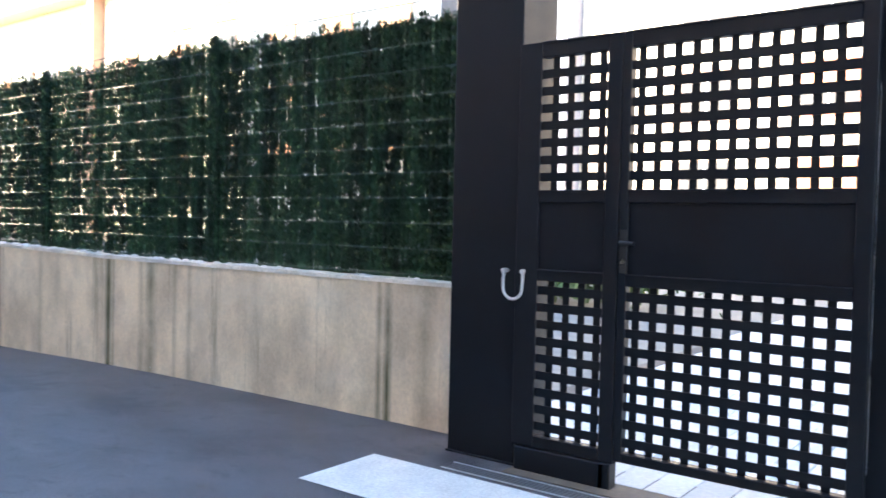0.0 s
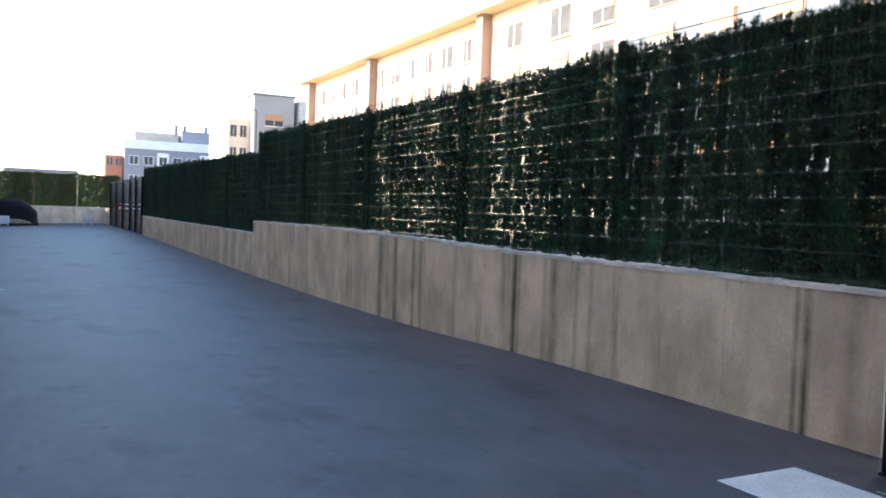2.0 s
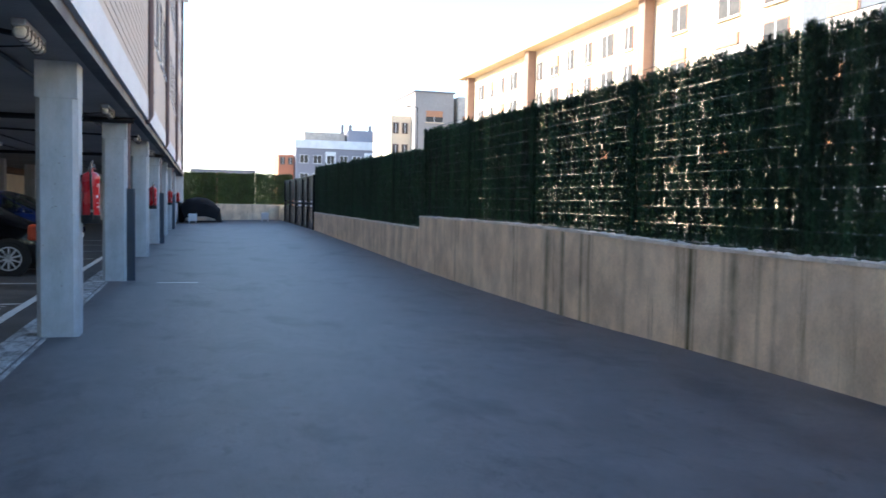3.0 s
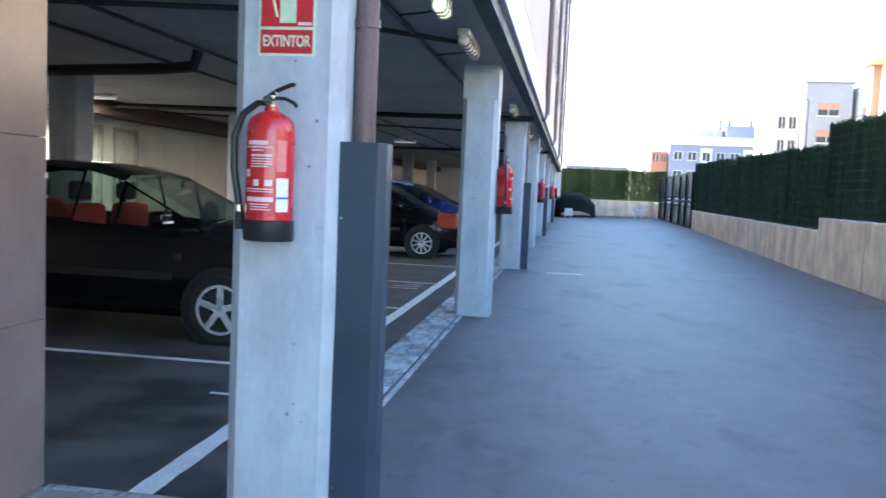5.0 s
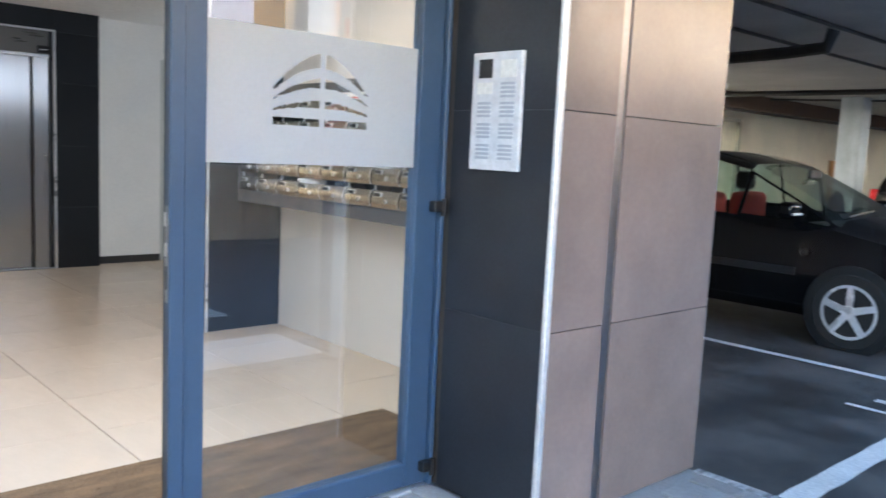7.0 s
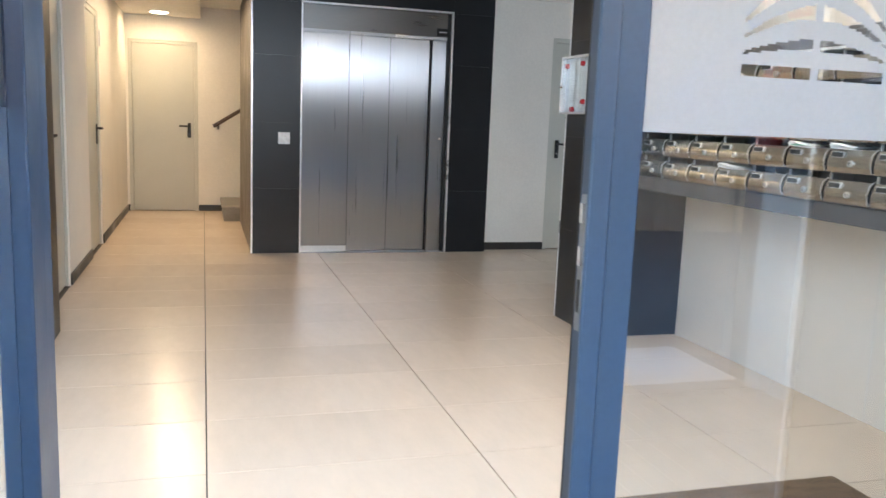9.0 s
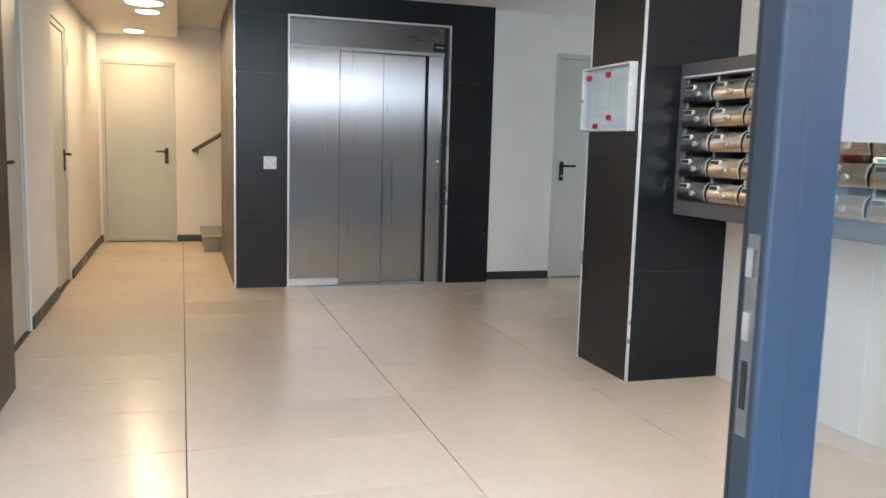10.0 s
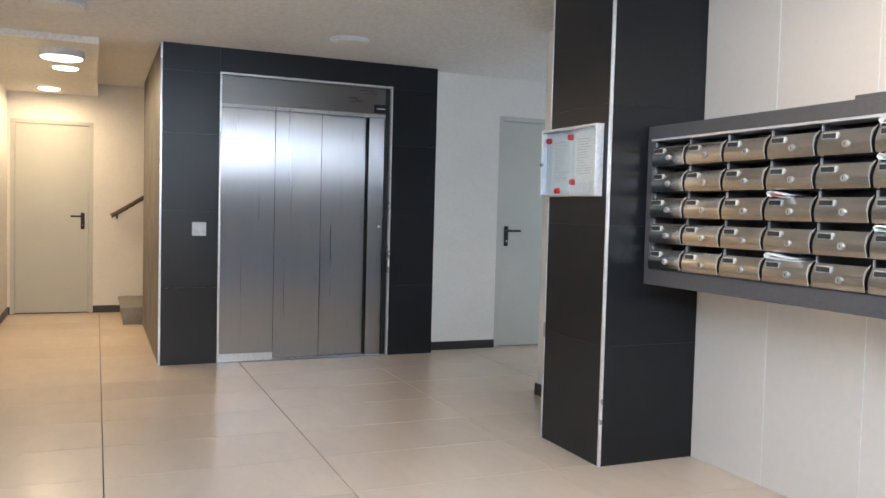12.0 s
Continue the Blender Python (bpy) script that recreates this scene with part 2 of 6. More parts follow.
STEEL_BOX = paint("mailbox steel", (0.56, 0.53, 0.485), 0.19, metal=1, scale=3, fine=60, spread=0.1, grain=0.05, bump=0.04, stretch=(1, 1, 14), rough_spread=0.03)
BOX_FRAME = paint("grey mailbox surround", (0.085, 0.08, 0.082), 0.45, spread=0.1, bump=0.04)
FLOOR_TILE = paint("beige porcelain", (0.69, 0.56, 0.435), 0.225, scale=0.8, fine=9, spread=0.05, grain=0.03, bump=0, wander=0.03, rough_spread=0.012, stretch=(0.6, 1.6, 1))
GROUT = paint("grout", (0.10, 0.085, 0.07), 0.9, spread=0.1)
WALL_TILE = paint("cream wall tile", (0.80, 0.715, 0.63), 0.3, scale=1, fine=30, spread=0.015, grain=0.02, bump=0.01, wander=0.02, rough_spread=0.015)
LIGHT_GROUT = paint("light grout", (0.86, 0.84, 0.80), 0.9, spread=0.05)
PLASTER = paint("white plaster", (0.80, 0.77, 0.72), 0.85, scale=1.2, fine=50, spread=0.05, grain=0.04, bump=0.08)
CEILING = paint("white ceiling paint", (0.78, 0.76, 0.72), 0.9, scale=0.8, fine=40, spread=0.04, bump=0.05)
DOOR_PAINT = paint("grey white steel door", (0.54, 0.54, 0.49), 0.42, scale=1.5, fine=60, spread=0.05, grain=0.03, bump=0.03)
SKIRT = paint("dark skirting", (0.03, 0.028, 0.027), 0.4, spread=0.15)
STAIR = paint("grey stair stone", (0.26, 0.24, 0.21), 0.5, scale=4, fine=60, spread=0.3)
MAT = paint("coir mat", (0.20, 0.125, 0.068), 0.95, scale=5, fine=160, spread=0.45, stretch=(2.2, 0.6, 1), grain=0.3, bump=0.6)
WOOD = paint("dark handrail wood", (0.06, 0.03, 0.02), 0.4, spread=0.2)
CAR_BLACK = paint("black car paint", (0.004, 0.004, 0.005), 0.12, spread=0.05, bump=0, coat=0.2, spec=0.25)
CAR_BLUE = paint("blue car paint", (0.012, 0.03, 0.16), 0.2, spread=0.05, bump=0, coat=0.6)
CAR_GLASS = clear_glass("car glass", (0.66, 0.76, 0.74))
SEAT_RED = paint("red seat cover", (0.48, 0.05, 0.04), 0.8, spread=0.1)
SEAT_DARK = paint("dark interior", (0.02, 0.02, 0.022), 0.8)
ALLOY = paint("alloy rim", (0.68, 0.69, 0.71), 0.3, metal=0.35, spread=0.06, bump=0)
LENS = clear_glass("lens", (0.9, 0.88, 0.82), 0.2)
COVER = paint("black car cover", (0.010, 0.010, 0.011), 0.85, scale=2.5, fine=14, spread=0.3, bump=0.8, spec=0.15)
HOUSE_CREAM = paint("cream render", (0.72, 0.60, 0.44), 0.9, scale=0.2, fine=4, spread=0.06)
HOUSE_EAVE = paint("ochre eave", (0.55, 0.42, 0.24), 0.8, spread=0.1)
HOUSE_GREY = paint("grey render", (0.36, 0.32, 0.295), 0.9, scale=0.2, fine=4, spread=0.08)
HOUSE_BLUE = paint("blue grey cladding", (0.23, 0.23, 0.27), 0.8, scale=0.2, fine=4, spread=0.1)
HOUSE_BRICK = paint("orange brick", (0.42, 0.17, 0.10), 0.85, scale=0.3, fine=5, spread=0.12)
HOUSE_ROOF = paint("grey roof", (0.20, 0.19, 0.21), 0.8, spread=0.1)
WINDOW_DARK = paint("far window", (0.07, 0.065, 0.06), 0.5, spread=0.3, bump=0, spec=0.2)
AWNING = paint("orange blind", (0.50, 0.24, 0.13), 0.8, spread=0.1)
CARD_FRAME = paint("pale card frame", (0.58, 0.57, 0.55), 0.5, bump=0)
# Lift header: steel darkened so the dark reflection sits in its colour
HEADER_STEEL = paint("brushed steel with painted dark reflection", (0.2, 0.195, 0.19), 0.36, metal=1, scale=2, fine=30, spread=0.04, grain=0.03, bump=0, stretch=(1, 0.5, 4))
JOINT_METAL = paint("dull joint metal", (0.26, 0.245, 0.25), 0.36, metal=1, spread=0.08, bump=0)
LOCK_METAL = paint("satin lock metal", (0.55, 0.54, 0.52), 0.4, metal=0.8, bump=0)
LAMP_WARM = glowing("warm lamp", (1.0, 0.80, 0.52), 1.1)
LAMP_OFF = paint("opal diffuser", (0.78, 0.77, 0.73), 0.4, spread=0.03, bump=0)


# ---------------------------------------------------------------- building blocks
def cube(bm, x0, y0, z0, x1, y1, z1):
    v = [bm.verts.new((x, y, z)) for z in (z0, z1) for x, y in ((x0, y0), (x1, y0), (x1, y1), (x0, y1))]
    for f in ((3, 2, 1, 0), (4, 5, 6, 7), (0, 1, 5, 4), (1, 2, 6, 5), (2, 3, 7, 6), (3, 0, 4, 7)):
        bm.faces.new([v[i] for i in f])
    return bm


def block(x0, y0, z0, x1, y1, z1, bevel=0.0, segments=2):
    bm = cube(bmesh.new(), x0, y0, z0, x1, y1, z1)
    if bevel:
        bmesh.ops.bevel(bm, geom=list(bm.edges), offset=bevel, segments=segments, affect="EDGES", profile=0.5)
    return bm


def tube(bm, points, radius, seg=10, radii=None):
    pts = [Vector(p) for p in points]
    rings = []
    side = None
    for i, p in enumerate(pts):
        d = (pts[min(i + 1, len(pts) - 1)] - pts[max(i - 1, 0)]).normalized()
        if side is None:
            side = d.orthogonal().normalized()
        side = (side - d * side.dot(d)).normalized()
        up = d.cross(side)
        r = radii[i] if radii else radius
        rings.append([bm.verts.new(p + side * (r * math.cos(a * math.tau / seg)) + up * (r * math.sin(a * math.tau / seg))) for a in range(seg)])
    for a, b in zip(rings, rings[1:]):
        for i in range(seg):
            bm.faces.new((a[i], a[(i + 1) % seg], b[(i + 1) % seg], b[i]))
    bm.faces.new(rings[0][::-1])
    bm.faces.new(rings[-1])
    return bm


def turned(bm, profile, seg=24, centre=(0, 0, 0), axis="z"):
    """A solid of revolution from (radius, height) pairs, bottom to top."""
    cx, cy, cz = centre
    rings = []
    for r, h in profile:
        ring = []
        for i in range(seg):
            c, s = r * math.cos(i * math.tau / seg), r * math.sin(i * math.tau / seg)
            p = {"z": (cx + c, cy + s, cz + h), "y": (cx + c, cy + h, cz - s), "x": (cx + h, cy + c, cz + s)}[axis]
            ring.append(bm.verts.new(p))
        rings.append(ring)
    for a, b in zip(rings, rings[1:]):
        for i in range(seg):
            bm.faces.new((a[i], a[(i + 1) % seg], b[(i + 1) % seg], b[i]))
    bm.faces.new(rings[0][::-1])
    bm.faces.new(rings[-1])
    return bm


def part(name, bm, material, parent=None, label="", smooth=False):
    bmesh.ops.recalc_face_normals(bm, faces=list(bm.faces))
    me = bpy.data.meshes.new(name)
    bm.to_mesh(me)
    bm.free()
    me.materials.append(material)
    if smooth:
        me.polygons.foreach_set("use_smooth", [True] * len(me.polygons))
        me.set_sharp_from_angle(angle=radians(35))
    ob = new(name, me)
    ob.parent = parent
    if label:
        tagged(ob, label)
    return ob


def thing(name, at, label, category, group="", turn=0.0):
    ob = new(name)
    ob.empty_display_size = 0.1
    ob.matrix_basis = pose(*at, 0, 0, turn)
    return tagged(ob, label, category, group)


def structure(name, bm, material, label="", category=""):
    return tagged(part(name, bm, material), label, category, kind="structure")


def piece(name, me, parent, at):
    ob = new(name, me)
    ob.parent = parent
    ob.location = at
    return ob


def slab_mesh(name, sx, sy, sz, material, bevel=0.003):
    bm = block(-sx / 2, -sy / 2, -sz / 2, sx / 2, sy / 2, sz / 2)
    if bevel:
        bmesh.ops.bevel(bm, geom=list(bm.edges), offset=bevel, segments=1, affect="EDGES")
    me = bpy.data.meshes.new(name)
    bm.to_mesh(me)
    bm.free()
    me.materials.append(material)
    return me


def raw_mesh(name, verts, faces, material):
    me = bpy.data.meshes.new(name)
    me.from_pydata(verts, [], faces)
    me.materials.append(material)
    return me


def wall_with_holes(u0, u1, z0, z1, holes, place):
    """A wall of blocks round rectangular holes (ua, ub, za, zb), along u; place(u0, z0, u1, z1) gives the box."""
    bm = bmesh.new()
    cuts = sorted({u0, u1, *[h[0] for h in holes], *[h[1] for h in holes]})
    for a, b in zip(cuts, cuts[1:]):
        mid = (a + b) / 2
        z = z0
        for h in sorted((h for h in holes if h[0] < mid < h[1]), key=lambda h: h[2]):
            if h[2] > z:
                cube(bm, *place(a, z, b, h[2]))
            z = h[3]
        if z < z1:
            cube(bm, *place(a, z, b, z1))
    return bm


def lettering(name, text, size, material, parent, at, turn, depth=0.001, width=None):
    """Words in the built-in font, made a mesh of their own."""
    cu = bpy.data.curves.new(name, "FONT")
    cu.body, cu.size, cu.extrude, cu.align_x, cu.align_y = text, size, depth, "CENTER", "CENTER"
    cu.offset = size * 0.02
    tmp = bpy.data.objects.new(name, cu)
    me = bpy.data.meshes.new_from_object(tmp)
    bpy.data.objects.remove(tmp)
    me.materials.clear()
    me.materials.append(material)
    ob = new(name, me)
    ob.parent = parent
    ob.matrix_basis = pose(*at, *turn)
    if width:
        ob.scale = (width / max(1e-6, max(v.co.x for v in me.vertices) - min(v.co.x for v in me.vertices)), 1, 1)
    return ob


# ================================================================ OUTSIDE: ground, alley wall, hedge, gate
SAG_Y = [-30, 3.0, 5.0, 7.0, 9.0, 13.0, 17.2, 25.0, 34.0, 50.0, 60.0]
SAG_Z = [0.0, 0.0, -0.008, -0.035, -0.10, -0.122, -0.10, 0.0, 0.11, 0.15, 0.15]


def sag(x, y):
    """Height of the driveway: level along the columns, dipping and then rising along the wall."""
    d = sum(float(np.interp(y + o, SAG_Y, SAG_Z)) for o in (-0.8, -0.4, 0, 0.4, 0.8)) / 5 if y > 3.9 else 0.0
    return d * max(0.0, min(1.0, (x + 1.85) / 6.0))


def sheet(xs, ys, height):
    bm = bmesh.new()
    grid = [[bm.verts.new((x, y, height(x, y))) for x in xs] for y in ys]
    for a, b in zip(grid, grid[1:]):
        for i in range(len(xs) - 1):
            bm.faces.new((a[i], a[i + 1], b[i + 1], b[i]))
    return bm


ground = structure("ground", sheet((-300, -2.3, -2.15, 4.25, 4.42, 300), (-300, 2.9, 3.2, 49.9, 50.1, 400), lambda x, y: -0.3 if -2.2 < x < 4.3 and 3 < y < 50 else -0.03), EARTH, "plain pale ground beyond the yard", "ground")
structure("road", sheet([-2.12, -1.85] + [-1.35 + 0.5 * k for k in range(11)] + [3.94, 4.2], [-2.5, 0, 3.0] + [3.5 + 0.5 * k for k in range(98)], sag), ASPHALT, "worn dark asphalt driveway with damp patches", "driveway")
structure("pavement", block(3.95, -30, -0.03, 24, 3.2, -0.012), GROUT, "bedding of the pale street paving", "pavement")
structure("parking_floor", cube(block(-9.3, 5.2, -0.03, -2.12, 50, 0.0), -7.5, 3.12, -0.03, -2.12, 5.2, 0.0), BAY_ASPHALT, "dark worn asphalt of the parking bays", "floor")
structure("road_south", block(-2.12, -30, -0.03, 3.74, -2.5, 0.0), ASPHALT, "worn dark asphalt driveway", "driveway")
structure("gate_apron", block(3.74, -2.0, -0.03, 3.95, 2.32, 0.004), paint("sandy concrete", (0.15, 0.115, 0.085), 0.9, scale=6, spread=0.3), "sandy worn concrete strip under the gate", "floor")


def painted(x0, y0, x1, y1, label, z=0.0):
    bm = bmesh.new()
    n = max(2, int(max(x1 - x0, y1 - y0) / 0.12))
    along_y = (y1 - y0) > (x1 - x0)
    lo, hi = [], []
    for i in range(n + 1):
        t = i / n
        j = [random.uniform(-0.004, 0.004) for _ in range(2)]
        if along_y:
            lo.append(bm.verts.new((x0 + j[0], y0 + (y1 - y0) * t, z + 0.005)))
            hi.append(bm.verts.new((x1 + j[1], y0 + (y1 - y0) * t, z + 0.005)))
        else:
            lo.append(bm.verts.new((x0 + (x1 - x0) * t, y0 + j[0], z + 0.005)))
            hi.append(bm.verts.new((x0 + (x1 - x0) * t, y1 + j[1], z + 0.005)))
    for i in range(n):
        bm.faces.new((lo[i], lo[i + 1], hi[i + 1], hi[i]))
    return tagged(part("road_marking", bm, WHITE_LINE), label, "road marking", kind="structure")


painted(2.93, -1.2, 3.53, 3.06, "white painted rectangle on asphalt before the gate")
for x in (-1.53, -0.24):
    painted(x, -1.2, x + 0.62, 2.9, "white painted crossing stripe before the entrance")
painted(-2.49, 3.14, -2.38, 46, "white line along the front of the parking bays")
for y in (5.5, 8.02, 8.62, 11.05, 13.6, 16.2, 18.8, 21.4, 24.0, 26.6):
    painted(-7.0, y, -2.49, y + 0.08, "white line between two parking bays")
painted(-1.05, 13.72, -0.42, 13.78, "faded short white line on the asphalt", sag(-0.7, 13.75) + 0.006)
for k in range(3):
    painted(-3.1 + 0.1 * k, 10.4 + 0.22 * k, -2.62, 10.44 + 0.22 * k, "worn bay number strokes painted on asphalt")
painted(-2.86, 4.72, -2.62, 4.76, "worn bay number strokes painted on asphalt")
painted(-2.78, 4.92, -2.66, 4.99, "worn bay number strokes painted on asphalt")

# concrete gutter between columns and bays
gutter = thing("drain_channel", (-1.97, 0, 0), "pale worn concrete gutter along the column row", "gutter")
seg = block(-0.14, -0.49, -0.02, 0.14, 0.49, 0.008, 0.006, 1)
seg_me = bpy.data.meshes.new("gutter_segment")
seg.to_mesh(seg_me)
seg.free()
GUTTER = paint("gutter concrete", (0.46, 0.46, 0.45), 0.75, scale=2.5, fine=40, spread=0.35, wander=0.2)
patches_over(GUTTER, (0.09, 0.085, 0.08), 3.0, 0.45, 0.6, 0.8, (3, 1, 1))
seg_me.materials.append(GUTTER)
for k in range(40):
    piece("gutter_segment", seg_me, gutter, (random.uniform(-0.006, 0.006), 3.75 + k * 1.0, 0.0))
part("kerb_edge", block(0.165, 3.25, -0.02, 0.2, 43, 0.006), GUTTER, gutter)


def wall_run(name, y0, y1, top_at, label):
    w = thing(name, (0, 0, 0), label, "low wall")
    bm = bmesh.new()
    n = int((y1 - y0) / 0.25)
    rows = []
    for k in range(n + 1):
        y = y0 + (y1 - y0) * k / n
        top = top_at(y)
        rows.append([bm.verts.new((x + random.uniform(-0.0025, 0.0025), y, z)) for x, z in ((4.183, -0.28), (4.183, 0.3), (4.183, 0.65), (4.183, top - 0.03), (4.44, top - 0.03), (4.44, -0.28))])
    for a, b in zip(rows, rows[1:]):
        for i in range(5):
            bm.faces.new((a[i], b[i], b[i + 1], a[i + 1]))
    bm.faces.new(rows[0])
    bm.faces.new(rows[-1][::-1])
    part("wall_body", bm, CONCRETE, w)
    bm = bmesh.new()
    rows = []
    for k in range(n * 2 + 1):
        y = y0 + (y1 - y0) * k / (n * 2)
        top = top_at(y)
        h = top + random.uniform(-0.006, 0.006)
        rows.append([bm.verts.new((x, y, z)) for x, z in ((4.176 + random.uniform(-0.003, 0.003), top - 0.034), (4.178, h - 0.004), (4.19, h), (4.445, h), (4.445, top - 0.034))])
    for a, b in zip(rows, rows[1:]):
        for i in range(4):
            bm.faces.new((a[i], b[i], b[i + 1], a[i + 1]))
    part("coping", bm, COPING, w, "pale crumbling coping")
    return w


def wall_top(y):
    return float(np.interp(y, [3, 7, 9.5, 12, 17.2], [0.975, 0.985, 1.035, 1.06, 1.06])) if y <= 17.2 else 0.80 + (y - 17.2) * 0.0035


wall_run("alley_wall", 3.0, 17.2, wall_top, "low beige concrete wall with mossy damp streaks")
wall_run("alley_wall", 17.202, 34.2, wall_top, "lower stretch of stained beige concrete wall")
# crumbs of mortar and snow-white grit on the coping
bm = bmesh.new()
for k in range(150):
    y = random.choice((random.uniform(3.1, 17.0), random.gauss(5.6, 0.5), random.gauss(8.2, 0.6), random.gauss(11.3, 0.5), random.gauss(14.2, 0.4)))
    r = random.uniform(0.012, 0.042)
    turned(bm, [(r, 0), (r * 0.8, r * 0.35), (r * 0.2, r * 0.5)], 6, (4.2 + random.uniform(0, 0.08), y, wall_top(y) - 0.002))
tagged(part("grit", bm, paint("pale grit", (0.75, 0.74, 0.72), 0.8)), "pale crumbs of mortar on the coping", "grit", kind="stuff")


def openness(y):
    """How worn and open the near hedge is along the wall."""
    return float(np.interp(y, [3.0, 6.2, 6.9, 9.3, 10.0, 11.3, 11.6, 14.0, 14.5], [0.3, 0.4, 1.3, 1.7, 1.1, 1.2, 0.6, 0.5, 0.1]))


def needles(y0, y1, z0, z1, x, density, length, width, seed, material, parent, pitch=0.04):
    """Artificial hedge: upright garlands of stiff needles on wires, with thin places along the wires."""
    rng = np.random.default_rng(seed)
    V, k = [], max(1, round((y1 - y0) / pitch))
    pitch = (y1 - y0) / k
    for i in range(k):
        yc = y0 + (i + 0.5) * pitch + rng.normal(0, 0.006)
        top = z1[0] + (z1[1] - z1[0]) * (i + 0.5) / k + rng.normal(0, 0.022) + 0.03 * math.sin(yc * 5.1) * math.sin(yc * 1.7)
        thin = 0.8 + 0.42 * math.sin(yc * 2.3 + 1.3 * math.sin(yc * 0.9)) if rng.random() < 0.6 else 1.2
        thick = density or 13.6 - 4.6 * openness(yc)
        n = int((top - z0) / 0.01 * thick * max(0.5, min(1.25, thin)))
        z = rng.uniform(z0, top, n)
        near = np.abs((z - z0 + 0.01) % 0.172 - 0.03)
        z = z[(near > 0.011) | (rng.random(n) < 0.15)]
        n = len(z)
        a = rng.uniform(0, math.tau, n)
        lift = rng.uniform(0.2, 1.5, n)
        L = length * rng.uniform(0.55, 1.25, n)
        d = np.stack([np.cos(a) * np.cos(lift) * 0.8, np.sin(a) * np.cos(lift), np.sin(lift)], 1)
        base = np.stack([np.full(n, x) + rng.normal(0, 0.006, n), np.full(n, yc) + rng.normal(0, 0.005, n), z], 1)
        s = np.stack([np.sin(a), np.cos(a), rng.normal(0, 0.3, n)], 1)
        s[:, 1] += 0.4
        s *= (width / 2 / np.linalg.norm(s, axis=1))[:, None]
        tip = base + d * L[:, None]
        tip[:, 2] = np.minimum(tip[:, 2], top + 0.05)
        V.append(np.stack([base - s, base + s, tip], 1).reshape(-1, 3))
    V = np.concatenate(V)
    me = bpy.data.meshes.new("needles")
    nv = len(V)
    me.vertices.add(nv)
    me.vertices.foreach_set("co", V.astype(np.float32).ravel())
    me.loops.add(nv)
    me.loops.foreach_set("vertex_index", np.arange(nv, dtype=np.int32))
    me.polygons.add(nv // 3)
    me.polygons.foreach_set("loop_start", np.arange(0, nv, 3, dtype=np.int32))
    me.update()
    me.validate()
    me.materials.append(material)
    ob = new("needles", me)
    ob.parent = parent
    tagged(ob, kind="stuff")
    return ob


def hedge_panel(y0, y1, z0, z1, seed, density=11.0, length=0.055, width=0.009, thin=0.1, x=4.30, material=NEEDLES, pitch=0.04, label="dark green artificial hedge panel fixed to a wire fence"):
    h = thing("hedge_panel", (0, 0, 0), label, "hedge", "hedge panels on the wall")
    needles(y0, y1, z0, z1, x, density, length, width, seed, material, h, pitch)
    z = z0 + 0.02
    while z < min(z1) + 0.05:
        part("wire", tube(bmesh.new(), [(x - 0.035, y0, z), (x - 0.035, y1, z)], 0.0022, 5), WIRE, h)
        z += 0.172
    stems = bmesh.new()
    count = round((y1 - y0) / pitch)
    pitch = (y1 - y0) / count
    rng = np.random.default_rng(seed + 500)
    for i in range(count):
        yc = y0 + (i + 0.5) * pitch
        za, end = z0 - 0.066, z1[0] + (z1[1] - z1[0]) * (i + 0.5) / count
        while za < end - 0.01:
            zb = min(end - rng.uniform(0.0, 0.03), za + 0.172 / 2)
            w = pitch * rng.uniform(0.455, 0.60)
            loose = openness(yc) if thin is None else thin
            gap = rng.uniform(0.001, 0.011) if rng.random() < 0.75 * loose else 0.0
            if rng.random() > 0.009 * loose:
                d = rng.uniform(-0.006, 0.006)
                v = [stems.verts.new(p) for p in ((x + 0.004 + d, yc - w, za + gap), (x + 0.004 - d, yc + w, za + gap), (x + 0.004 - d, yc + w, zb), (x + 0.004 + d, yc - w, zb))]
                stems.faces.new(v)
            za = za + 0.172 / 2
    tagged(part("garland_core", stems, material, h), kind="stuff")
    return h


def hedge_post(y, z0, z1, x=4.27, seed=0):
    p = thing("fence_post", (x, y, z0), "green steel fence post wrapped in artificial hedge", "fence post", "fence posts on the wall")
    part("post", block(-0.022, -0.022, 0, 0.022, 0.022, z1 - z0 + 0.04, 0.004, 1), paint("post green", (0.02, 0.05, 0.025), 0.5), p)
    ob = needles(-0.055, 0.055, 0, (z1 - z0 + 0.04,) * 2, -0.035, 13.0, 0.05, 0.010, 900 + seed, NEEDLES, p, 0.03)
    return p


POSTS = [5.52, 8.28, 11.14, 14.12, 17.05]
edges = [3.02] + POSTS
HEDGE_TOPS = (2.705, 2.785, 2.775, 2.785, 2.82, 2.87)
for k, (a, b) in enumerate(zip(edges, edges[1:])):
    hedge_panel(a, b, wall_top((a + b) / 2) + 0.005, (HEDGE_TOPS[k], HEDGE_TOPS[k + 1]), 10 + k, None, thin=None)
for k, y in enumerate(POSTS):
    hedge_post(y, wall_top(y), HEDGE_TOPS[k + 1] - 0.005, seed=k)
low = [17.25 + 2.83 * i for i in range(7)]
for k, (a, b) in enumerate(zip(low, low[1:])):
    hedge_panel(a, b, wall_top(a) + 0.01, (2.49 + 0.034 * k, 2.525 + 0.034 * k), 40 + k, 8.0, 0.07, 0.02, 0.05, pitch=0.06)
    hedge_post(b, wall_top(b), 2.54 + 0.034 * k, seed=20 + k)

# bare top wire above the near hedge
top_wire = thing("fence_top_wire", (0, 0, 0), "thin bare wire above the artificial hedge", "wire")
